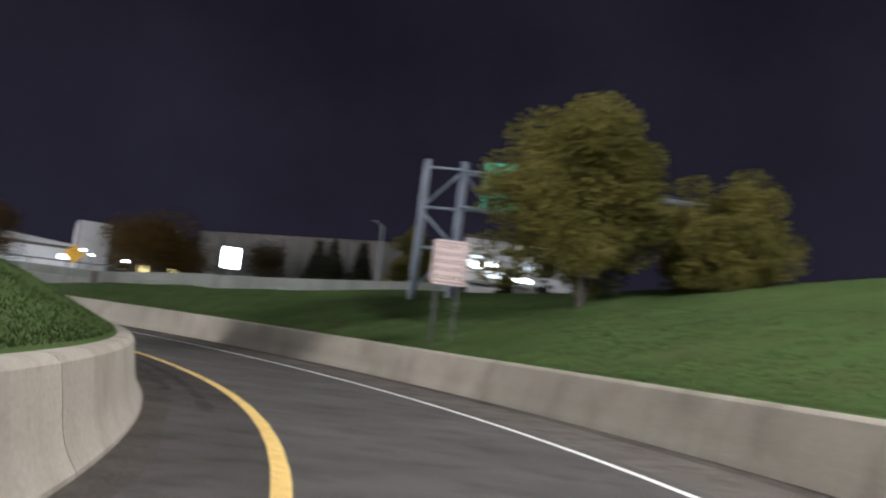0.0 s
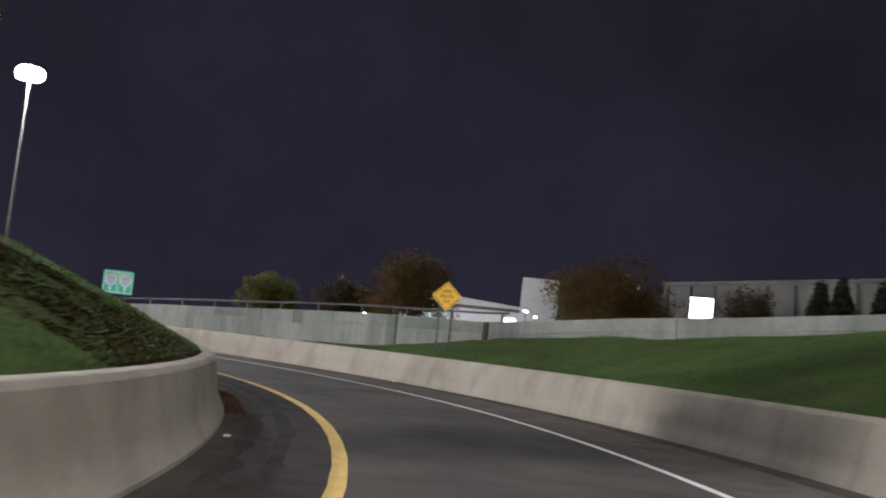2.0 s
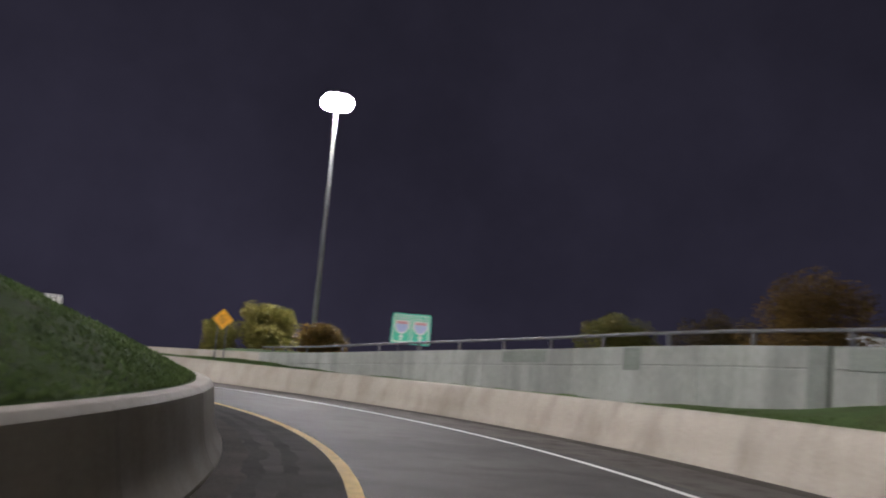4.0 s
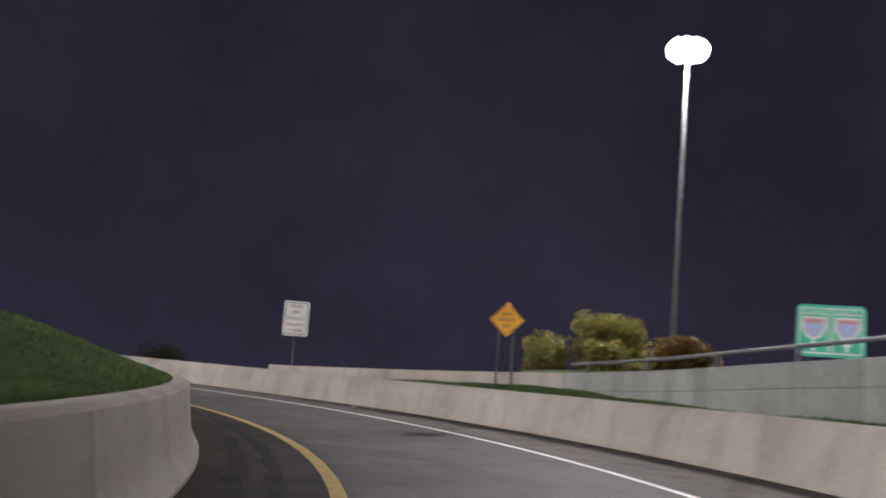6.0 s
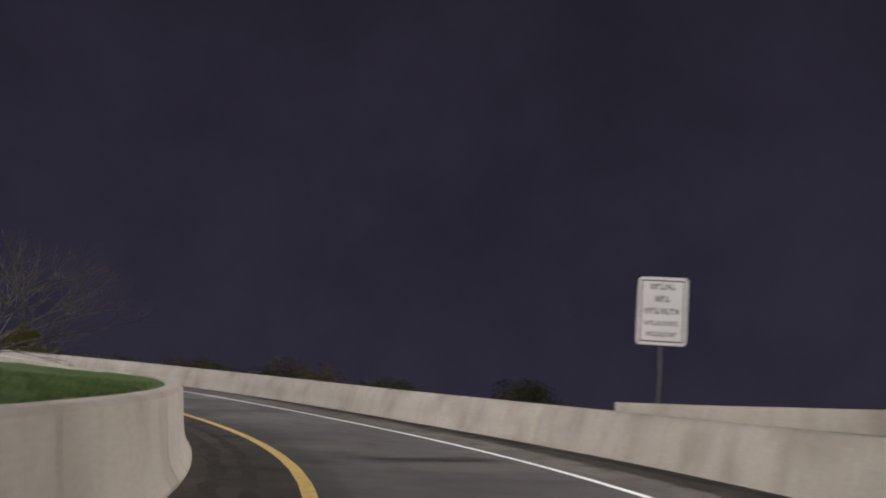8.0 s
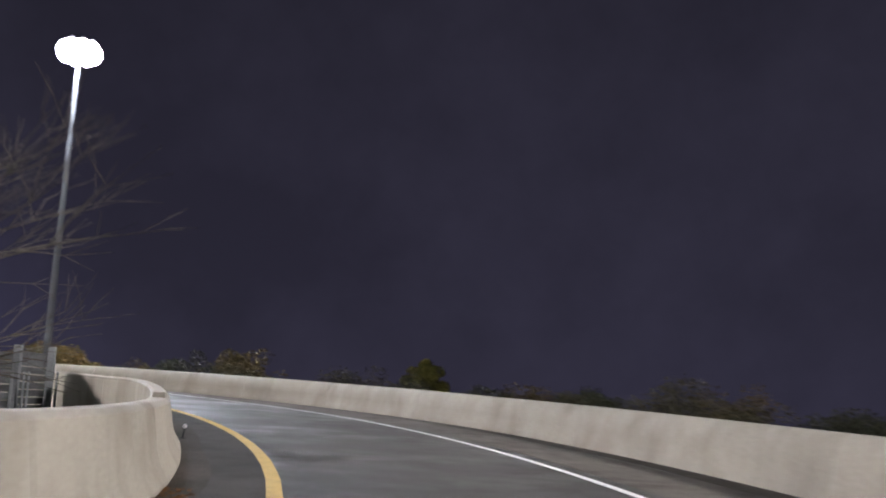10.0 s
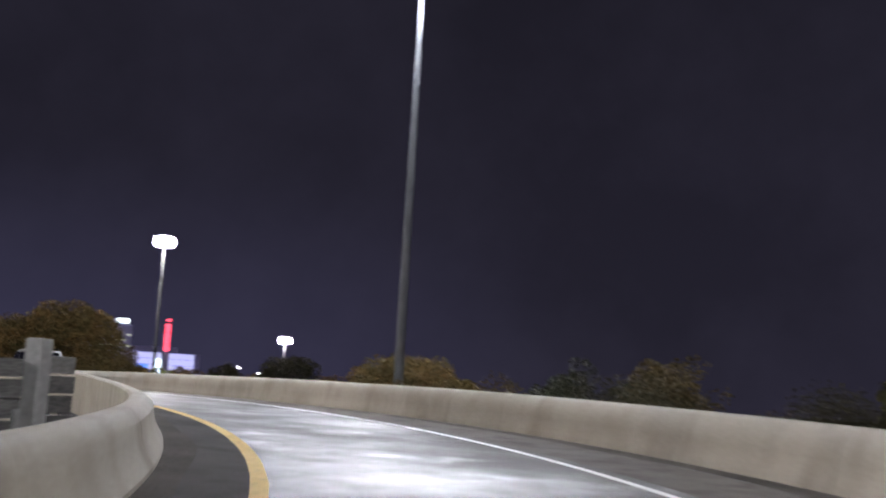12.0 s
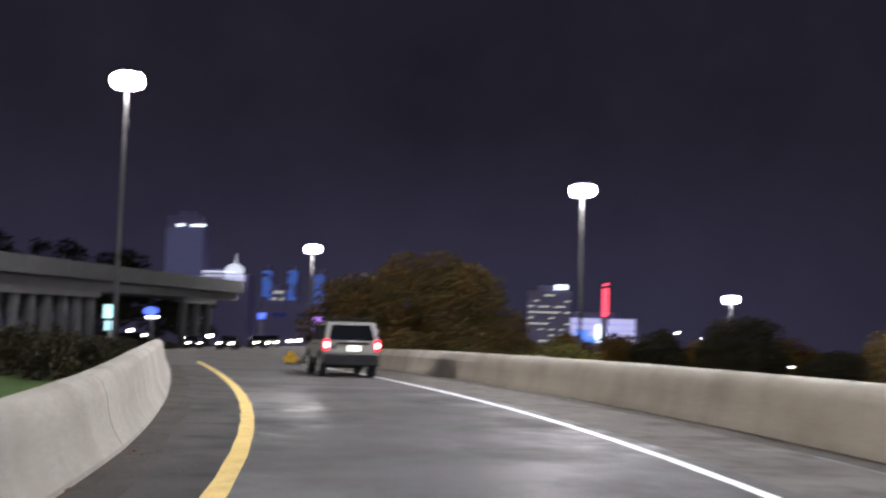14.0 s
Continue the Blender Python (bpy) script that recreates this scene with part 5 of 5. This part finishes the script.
# ---------- overpass at the end of the ramp ----------
over = thing("overpass", "grey concrete overpass on columns carrying a road over the street", "bridge", kind="structure", m=Matrix.Translation((-133.3, -78.4, 11.55)) @ Matrix.Rotation(radians(-126.9), 4, "Z") @ Matrix.Rotation(radians(-0.9), 4, "Y"))
for k in range(18):
    bm = B()
    box(bm, 7.46, 0.45, 1.95, -56.2 + k * 7.5, 0.0, -1.95, bevel=0.04)
    part("parapet_panel", bm, CONCRETE_UNLIT, over)
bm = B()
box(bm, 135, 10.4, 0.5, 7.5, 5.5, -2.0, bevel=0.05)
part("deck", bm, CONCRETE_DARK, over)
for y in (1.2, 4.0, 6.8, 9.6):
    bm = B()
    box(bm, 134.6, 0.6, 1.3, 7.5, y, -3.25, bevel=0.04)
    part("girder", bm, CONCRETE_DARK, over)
for x in [2.0 + 3.5 * k for k in range(7)] + [53, 58, 63] + [-12, -24, -36, -48]:
    bm = B()
    tube(bm, (x, 1.6, -13.5), (x, 1.6, -3.9), 0.72, 0.72, 16)
    part("column", bm, CONCRETE_UNLIT, over, smooth=True)
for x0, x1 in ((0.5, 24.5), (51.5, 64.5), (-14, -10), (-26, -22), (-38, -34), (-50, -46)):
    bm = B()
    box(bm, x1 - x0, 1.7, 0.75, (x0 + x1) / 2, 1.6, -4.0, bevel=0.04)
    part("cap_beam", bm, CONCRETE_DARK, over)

gore = B()
sweep(gore, [(-18.5, -4.2), (-18, 0.0), (-3.3, 0.0), (-3.3, -0.5)], 218, 320, 4)
tagged(mesh_ob("road_apron", gore, ASPHALT), "dim asphalt where another road joins", "road", kind="structure")


gore = B()
sweep(gore, [(4.9, -0.5), (4.9, 0.0), (26, 0.0), (27.5, -4.2)], 234, 320, 4)
tagged(mesh_ob("road_apron", gore, ASPHALT), "dim asphalt street beyond the end of the wall", "road", kind="structure")


def lit_sign(name, label, x, y, z, yaw, w, h, mat, oval=False, foot=None):
    t = thing(name, label, "lit sign", m=Matrix.Translation((x, y, z)) @ Matrix.Rotation(radians(yaw), 4, "Z"))
    bm = B()
    if oval:
        prism(bm, [(w / 2 * math.cos(2 * math.pi * k / 24), h / 2 * math.sin(2 * math.pi * k / 24)) for k in range(24)], -0.15, 0.1)
    else:
        box(bm, w, 0.25, h, 0, 0, -h / 2, bevel=0.03)
    part("face", bm, mat, t)
    bm = B()
    tube(bm, (0, 0.2, GROUND_Z - z), (0, 0.2, 0), 0.15, seg=8)
    part("post", bm, STEEL, t)
    return t


lit_sign("shop_sign", "white and cyan lit board on a post", -149.4, -103.0, 6.4, 148, 1.35, 1.7, SIGN_CYAN)
lit_sign("shop_sign", "cyan lit board below a larger one", -149.7, -103.4, 4.6, 148, 1.35, 1.2, SIGN_CYAN)
lit_sign("oval_sign", "blue lit oval sign over a bright strip", -159.2, -121.9, 7.0, 148, 2.1, 1.2, OVAL_BLUE, oval=True)
lit_sign("strip_sign", "bright white strip light below the oval sign", -159.4, -121.6, 6.1, 148, 1.7, 0.22, LED_WHITE)
lit_sign("square_sign", "small bright blue lit sign", -186.6, -152.2, 7.4, 148, 1.3, 1.1, OVAL_BLUE)
lit_sign("stage_light", "purple lit front below the towers", -236.7, -239.7, 7.6, 145, 9.5, 3.6, PURPLE)
diamond_sign((-139.9, -13.6, 2.9), 144, 0.42, 4.1, SIGN_YELLOW, "small yellow diamond sign at the end of the ramp")


def street_light(x, y, z, size, GROUND_Z=GROUND_Z):
    t = thing("street_light", "distant street light, lit white", "street lamp", "distant street lights", m=Matrix.Translation((x, y, GROUND_Z)))
    bm = B()
    tube(bm, (0, 0, 0), (0, 0, z - GROUND_Z), 0.09, 0.05, 8)
    part("pole", bm, DARK_STEEL, t)
    bm = B()
    bmesh.ops.create_uvsphere(bm, u_segments=10, v_segments=6, radius=size, matrix=Matrix.Translation((0, 0, z - GROUND_Z)) @ Matrix.Diagonal((1.3, 1.3, 0.7, 1)))
    part("globe", bm, FAR_LAMP, t, smooth=True)


for x, y, z, r in ((-171.4, -185.6, 4.1, 0.45), (-173.9, -184.1, 3.3, 0.32), (-181.3, -179.6, 3.0, 0.5), (-185.1, -177.2, 3.5, 0.5), (-188.0, -175.4, 3.4, 0.4), (-189.8, -174.4, 2.1, 0.35), (-193.6, -172.1, 2.4, 0.3), (-196.5, -170.3, 2.6, 0.5),
                   (-199.0, -169.0, 3.0, 0.45), (-200.3, -167.9, 3.1, 0.4), (-205.0, -163.6, 2.8, 0.45), (-208.0, -161.4, 2.7, 0.35), (-263.1, -128.6, 6.8, 0.22), (-267.2, -126.2, 5.9, 0.16), (-270.1, -124.4, 5.7, 0.14), (-272.4, -123.5, 1.4, 0.4),
                   (-276.7, -120.9, 1.0, 0.35), (-279.0, -119.3, 2.4, 0.8), (-282.0, -117.6, 0.9, 0.3), (-296.5, -84.0, 2.2, 0.35), (-300.9, -80.0, 3.4, 0.4)):
    street_light(-118.4 + (x + 118.4) * 0.63, 41.5 + (y - 41.5) * 0.63, 4.0 + (z - 4.0) * 0.63, r * 0.55)

for x, y, z, r in ((-33.8, 106.0, 5.9, 0.17), (-40.2, 112.4, 6.8, 0.13), (-39.4, 112.7, 6.4, 0.12), (-49.7, 101.2, 5.0, 0.1)):
    street_light(x, y, z, r, 3.6)

def far_car(s, d, turn, paint, label):
    c = thing("car", label, "car", "cars on the street", m=upright(s, d, 0.006, turn))
    low = [(-2.1, 0.3), (2.1, 0.3), (2.2, 0.55), (2.05, 0.78), (1.0, 0.92), (-1.9, 0.95), (-2.2, 0.7)]
    part("body", soften(side_prism(B(), low, -0.86, 0.86), 0.05), paint, c)
    part("cabin", soften(side_prism(B(), [(-1.8, 0.92), (-1.3, 1.4), (0.2, 1.42), (1.0, 0.92)], -0.74, 0.74), 0.06), WINDOW_DARK, c)
    for sx in (-1, 1):
        bm = B()
        box(bm, 0.3, 0.08, 0.16, sx * 0.62, 2.17, 0.56, bevel=0.03)
        part("headlamp", bm, HEAD_LIGHT, c, "lit headlamp")
        for y in (-1.3, 1.3):
            bm = B()
            bmesh.ops.create_cone(bm, cap_ends=True, segments=18, radius1=0.33, radius2=0.33, depth=0.2, matrix=Matrix.Translation((sx * 0.78, y, 0.33)) @ Matrix.Rotation(math.pi / 2, 4, "Y"))
            part("wheel", bm, RUBBER, c)


for s, d, turn, paint, label in ((303, 8.4, 172, CAR_PAINT, "silver car with lit headlamps on the far street"), (296, 6.2, 186, CLADDING, "dark car with lit headlamps on the far street"),
                                 (310, 3.6, 176, CAR_PAINT, "silver car waiting with lit headlamps on the far street"), (286, 2.4, 168, CLADDING, "black car turning on the far street with lit headlamps"),
                                 (300, -0.8, 183, CLADDING, "dark car with glaring headlamps on the far street")):
    far_car(s, d, turn, paint, label)

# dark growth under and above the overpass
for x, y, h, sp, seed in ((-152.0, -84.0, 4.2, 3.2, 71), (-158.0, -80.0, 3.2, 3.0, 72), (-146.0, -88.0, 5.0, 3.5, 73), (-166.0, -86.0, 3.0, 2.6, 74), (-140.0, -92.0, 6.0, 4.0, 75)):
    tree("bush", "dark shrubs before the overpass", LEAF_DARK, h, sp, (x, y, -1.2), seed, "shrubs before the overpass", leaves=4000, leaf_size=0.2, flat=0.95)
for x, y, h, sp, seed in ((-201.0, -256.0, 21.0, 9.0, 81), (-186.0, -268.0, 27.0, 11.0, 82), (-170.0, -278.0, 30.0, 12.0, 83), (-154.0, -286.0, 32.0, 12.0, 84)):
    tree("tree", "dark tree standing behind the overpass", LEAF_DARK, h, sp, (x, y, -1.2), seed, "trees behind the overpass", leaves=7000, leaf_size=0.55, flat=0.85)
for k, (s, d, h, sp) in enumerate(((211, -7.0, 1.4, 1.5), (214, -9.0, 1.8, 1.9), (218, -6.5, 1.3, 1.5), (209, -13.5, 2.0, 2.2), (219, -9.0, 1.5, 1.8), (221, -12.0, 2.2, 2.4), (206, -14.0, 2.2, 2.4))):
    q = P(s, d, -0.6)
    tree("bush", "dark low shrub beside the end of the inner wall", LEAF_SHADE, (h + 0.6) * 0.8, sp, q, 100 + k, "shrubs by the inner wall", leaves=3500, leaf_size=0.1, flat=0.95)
for x, y, h, sp, seed in ((-236, -112, 7, 5, 85), (-248, -104, 6, 5, 86), (-262, -98, 6.5, 6, 87), (-225, -125, 6, 4.5, 88), (-280, -92, 6, 6, 89), (-215, -96, 6.5, 4.5, 90)):
    tree("tree", "dark rusty tree in the middle distance", LEAF_RUST, h, sp, (x, y, -1.2), seed, "trees in the middle distance", leaves=5000, leaf_size=0.26, flat=0.9)


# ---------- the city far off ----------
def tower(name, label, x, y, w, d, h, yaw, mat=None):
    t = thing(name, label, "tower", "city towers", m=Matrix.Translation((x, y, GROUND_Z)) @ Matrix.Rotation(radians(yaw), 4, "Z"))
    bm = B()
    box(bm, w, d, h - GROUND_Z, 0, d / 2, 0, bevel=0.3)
    part("wall", bm, mat or TOWER_GLOW, t)
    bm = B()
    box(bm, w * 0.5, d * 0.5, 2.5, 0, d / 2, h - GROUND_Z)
    part("roof_house", bm, mat or TOWER_GLOW, t)
    return t


def window_grid(t, x0, x1, z0, z1, nx, nz, mat, chance, seed, wide=0.7, high=0.45):
    rng = random.Random(seed)
    for i in range(nx):
        for k in range(nz):
            if rng.random() > chance:
                continue
            cw, ch = (x1 - x0) / nx, (z1 - z0) / nz
            bm = B()
            box(bm, cw * wide, 0.2, ch * high, x0 + cw * (i + 0.5), -0.06, z0 + ch * (k + 0.3))
            part("window", bm, mat, t)


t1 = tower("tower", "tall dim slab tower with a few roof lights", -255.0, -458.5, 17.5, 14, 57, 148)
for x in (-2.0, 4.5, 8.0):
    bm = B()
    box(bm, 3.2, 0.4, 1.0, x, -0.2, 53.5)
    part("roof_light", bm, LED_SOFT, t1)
# near-touching glowing panes give the whole face its even wash of light
window_grid(t1, -8.5, 8.5, 14, 52, 6, 13, FACADE_GLOW, 1.0, 5, 0.97, 0.95)
cr = tower("hotel", "stepped building with a floodlit white crown", -270.5, -451.5, 26, 14, 31, 148)
for x, w, z, h in ((-3.0, 19, 31.6, 0.8), (6.5, 8.5, 31.2, 2.6), (6.5, 6.8, 33.8, 1.1), (6.5, 4.6, 34.9, 0.8), (6.5, 9.6, 30.2, 0.5), (6.5, 9.6, 25.2, 0.4)):
    bm = B()
    box(bm, w, 1.2, h, x, -0.4, z - GROUND_Z, bevel=0.1)
    part("floodlit_band", bm, CROWN_LIGHT, cr)
for i in range(9):
    bm = B()
    box(bm, 0.42, 0.7, 4.4, 2.2 + i * 1.08, -0.3, 25.8 - GROUND_Z, bevel=0.05)
    part("lit_column", bm, CROWN_LIGHT if i % 3 else WINDOW_LIT, cr)
for i in range(11):
    bm = B()
    box(bm, 0.7, 0.5, 1.3 if i % 2 else 0.8, -12.2 + i * 1.3, -0.2, 29.6 - GROUND_Z, bevel=0.05)
    part("lit_window", bm, CROWN_LIGHT if i % 2 else WINDOW_LIT, cr)
bm = B()
tube(bm, (6.5, 2, 36), (6.5, 2, 42), 0.5, 0.1, 8)
part("spire", bm, CROWN_LIGHT, cr)
for x, y, h in ((-289.0, -440.3, 33.2), (-299.0, -434.5, 33.5), (-309.5, -428.0, 32.0), (-326.0, -417.5, 31.0)):
    bt = tower("tower", "dark tower outlined with blue light", x, y, 4.6, 8, h, 148)
    window_grid(bt, -2.2, 2.2, h * 0.62, h + 1, 3, 9, BLUE_LINE, 0.75, int(-x), 0.9, 0.7)
bb = tower("blue_tower", "wide tower washed in blue light", -347.5, -413.0, 16.0, 10, 31.5, 148)
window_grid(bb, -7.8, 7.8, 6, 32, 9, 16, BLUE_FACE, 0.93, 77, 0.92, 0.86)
window_grid(bb, -7.0, 7.0, 27, 31, 6, 2, CROWN_LIGHT, 0.2, 78, 0.35, 0.3)
bb = tower("blue_tower", "lower wing washed in dim blue light", -336.5, -420.5, 10.0, 9, 24.5, 148)
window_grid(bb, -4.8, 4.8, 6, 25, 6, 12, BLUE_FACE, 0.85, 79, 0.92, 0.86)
mid = tower("office_block", "dim office block with a lit row of windows", -292.5, -439.0, 9.0, 9, 24.5, 148)
window_grid(mid, -4.2, 4.2, 20, 26, 5, 2, WINDOW_LIT, 0.85, 9)
wide = tower("podium", "long low podium washed in blue light", -310.0, -428.0, 56, 12, 16, 148)
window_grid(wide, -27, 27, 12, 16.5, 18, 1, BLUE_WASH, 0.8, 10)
bm = B()
box(bm, 13, 0.5, 0.8, 8, -0.3, 16.4)
part("light_line", bm, BLUE_LINE, wide)
band = tower("office_tower", "dark office tower with lit window rows and a bright roof sign", -398.5, -373.5, 19.5, 16, 27.5, 148)
window_grid(band, -9.4, 9.4, 5, 28, 8, 9, WINDOW_LIT, 0.42, 12, 0.9, 0.3)
bm = B()
box(bm, 5.6, 0.6, 2.2, 5.2, -0.3, 29.0 - GROUND_Z - 1)
part("roof_sign", bm, LED_SOFT, band, "bright white roof sign")
hall2 = tower("arena", "low wide hall behind a giant screen", -417.0, -363.5, 40, 16, 16, 148)
for i in range(12):
    for k in range(4):
        bm = B()
        box(bm, 2.8, 0.5, 2.5, -16.4 + i * 2.95, -0.3, 6.1 + k * 2.75, bevel=0.05)
        mat = SCREEN_WHITE if (i in (6, 7) and k < 3) else SCREEN_BLUE if (k == 0 and i < 8) or (k == 1 and i in (3, 4)) else SCREEN_PALE
        part("screen_tile", bm, mat, hall2)
red = tower("sign_tower", "slim dark tower carrying a red lit vertical sign", -379.4, -306.6, 2.6, 2.5, 22.0, 148)
for k, h in enumerate((3.4, 3.4, 3.4)):
    bm = B()
    box(bm, 2.2, 0.6, h, 0, -0.35, 17.4 - 1.2 + k * 3.7, bevel=0.1)
    part("letter_field", bm, RED_SIGN, red)
bm = B()
prism(bm, [(-1.0, 28.0), (1.1, 28.0), (1.1, 29.2), (-1.0, 28.6)], -0.6, -0.1)
part("tip", bm, RED_SIGN, red)

# ---------- grass blades, fallen leaves and markers ----------
def scatter(name, material, count, spans, seed, size, tall, label, category, sloped=False):
    """Small upright blades or flat leaves on strips of the plan: spans of (s0, s1, d0, d1), denser at d0."""
    rng = np.random.default_rng(seed)
    verts, faces = [], []
    total = sum((b - a) * abs(d1 - d0) for a, b, d0, d1 in spans)
    for a, b, d0, d1 in spans:
        for _ in range(int(count * (b - a) * abs(d1 - d0) / total)):
            s = rng.uniform(a, b)
            d = d0 + (d1 - d0) * rng.uniform() ** 1.6
            c = P(s, d, bank_height(1 if d > 0 else -1, s, abs(d)) - 0.01 if tall or sloped else 0.0)
            k = len(verts)
            an = rng.uniform(0, 2 * math.pi)
            w = size * rng.uniform(0.6, 1.4)
            if tall:
                e = Vector((math.cos(an) * w * 0.4, math.sin(an) * w * 0.4, 0))
                t = Vector((rng.uniform(-0.7, 0.7) * w, rng.uniform(-0.7, 0.7) * w, w))
                verts += [c - e, c + e, c + t]
                faces.append((k, k + 1, k + 2))
            else:
                e = Vector((math.cos(an) * w, math.sin(an) * w, rng.uniform(0, 0.4) * w))
                f = Vector((-math.sin(an) * w * 0.6, math.cos(an) * w * 0.6, rng.uniform(0, 0.3) * w))
                z = Vector((0, 0, 0.012))
                verts += [c - e + z, c - f + z, c + e + z, c + f + z]
                faces.append((k, k + 1, k + 2, k + 3))
    me = bpy.data.meshes.new(name)
    me.from_pydata([tuple(v) for v in verts], [], faces)
    me.materials.append(material)
    return tagged(new(name, me), label, category, kind="stuff")


scatter("grass_blades", BLADES, 80000, [(6, 118, -4.76, -12.0)], 5, 0.05, True, "short ragged green grass blades on the mound", "grass")
scatter("grass_blades", BLADES, 50000, [(12, 64, 5.6, 12.0), (64, 110, 5.55, 6.2)], 6, 0.05, True, "short ragged green grass blades on the bank", "grass")
scatter("leaf_litter", LITTER, 170, [(46, 62, -4.12, -3.7), (88, 104, -4.15, -3.7), (131, 136, -3.8, -3.3), (150, 156, -3.6, -3.35), (176, 184, -3.58, -3.35)], 7, 0.04, False, "brown fallen leaves in the gutter", "fallen leaves")


scatter("leaf_litter", LEAF_BROWN, 21000, [(35.5, 44.5, -4.72, -9.5), (37, 46, -4.7, -6.0)], 11, 0.055, False, "brown fallen leaves and bare earth across the grass mound", "fallen leaves", sloped=True)
scatter("leaf_litter", LITTER, 900, [(45, 52, -4.14, -3.75)], 12, 0.035, False, "reddish brown fallen leaves along the foot of the inner wall", "fallen leaves")


def marker(s, d, label, tall):
    t = thing("delineator", label, "road marker", "road markers", m=upright(s, d))
    bm = B()
    box(bm, 0.12, 0.1, 0.02, bevel=0.006)
    part("foot", bm, CLADDING, t)
    bm = B()
    if tall:
        tube(bm, (0, 0, 0.02), (0.03, 0, 0.2), 0.014, seg=8)
        part("stem", bm, CLADDING, t)
        bm = B()
        bmesh.ops.create_uvsphere(bm, u_segments=12, v_segments=8, radius=0.04, matrix=Matrix.Translation((0.03, 0, 0.23)))
    else:
        box(bm, 0.1, 0.08, 0.025, z=0.02, bevel=0.01)
    part("reflector", bm, SIGN_WHITE, t)


for s, d, tall in ((30.3, -3.64, False), (40.5, -3.95, False), (143.7, -3.55, True), (111.3, 4.05, False), (64.2, 4.8, False)):
    marker(s, d, "small white road reflector on a thin stem" if tall else "small white road reflector by the wall", tall)

scatter("leaf_litter", LITTER, 80, [(133.0, 135.6, -3.72, -3.3)], 8, 0.06, False, "small heap of brown fallen leaves by the wall", "fallen leaves")
# raised end block on the inner wall
blk = thing("end_block", "small raised concrete block on the wall top", "concrete block", m=upright(139.6, -4.08, lerp_table(WALL_L, 139.6)[1] - 0.01))
bm = B()
box(bm, 0.2, 0.3, 0.09, bevel=0.02)
part("cap", bm, CONCRETE, blk)
# a pilaster and a rusty post on the grey wall
for s, w, mat, label in ((70.8, 0.75, CONCRETE_PATCH, "darker grey concrete pilaster on the grey wall"), (65.1, 0.3, RUSTY, "rusty brown post set in the grey wall")):
    d, h0, h1 = lerp_table(OUTER, s)
    t = thing("pilaster", label, "pilaster", m=upright(s, d - 0.03, h0 - 0.8))
    bm = B()
    box(bm, 0.12, w, h1 - h0 + 0.8 - 0.02, bevel=0.015)
    part("shaft", bm, mat, t)

# painted-over patches on the upper half of the wall
for s0, s1, hh in ((76.5, 77.2, 0.6), (81.2, 83.8, 0.38)):
    t = thing("wall_patch", "darker painted-over patch on the grey wall", "wall patch", "patches on the grey wall")
    bm = B()
    sweep(bm, lambda q: (lambda d, h0, h1: [(d - 0.008, h1 - 0.04 - hh), (d - 0.008, h1 - 0.04), (d - 0.003, h1 - 0.04), (d - 0.003, h1 - 0.04 - hh)])(*lerp_table(OUTER, q)), s0, s1, 0.4)
    part("coat", bm, CONCRETE_PATCH, t)

# dark band of stained concrete along the top of the grey wall between the two
bm = B()
sweep(bm, lambda s: (lambda d, h0, h1: [(d - 0.035, h1 - 0.5), (d - 0.035, h1 - 0.06), (d - 0.004, h1 - 0.06), (d - 0.004, h1 - 0.5)])(*lerp_table(OUTER, s)), 65.4, 70.0, 0.8)
bd = thing("coping_band", "darker grey concrete band along the grey wall", "wall band", m=Matrix.Identity(4))
part("slab", bm, CONCRETE_PATCH, bd)
tree("bush", "low golden bush at the end of the wall", LEAF_GOLD, 3.7, 2.0, (-92.7, 94.4, 2.4), 118, flat=0.95, leaves=7000, leaf_size=0.09)

heap = []
rng = random.Random(9)
for _ in range(7):
    s = 134.0 + rng.uniform(-0.5, 0.5)
    c = P(s, -3.52 + rng.uniform(-0.16, 0.16), 0.03 + rng.uniform(0, 0.06))
    heap.append(((c.x, c.y, c.z), rng.uniform(0.03, 0.07)))
me = leaf_mesh("leaf_heap", heap, 1500, 0.035, 10)
me.materials.append(LITTER)
tagged(new("leaf_heap", me), "heap of reddish brown fallen leaves against the wall", "fallen leaves", kind="stuff")
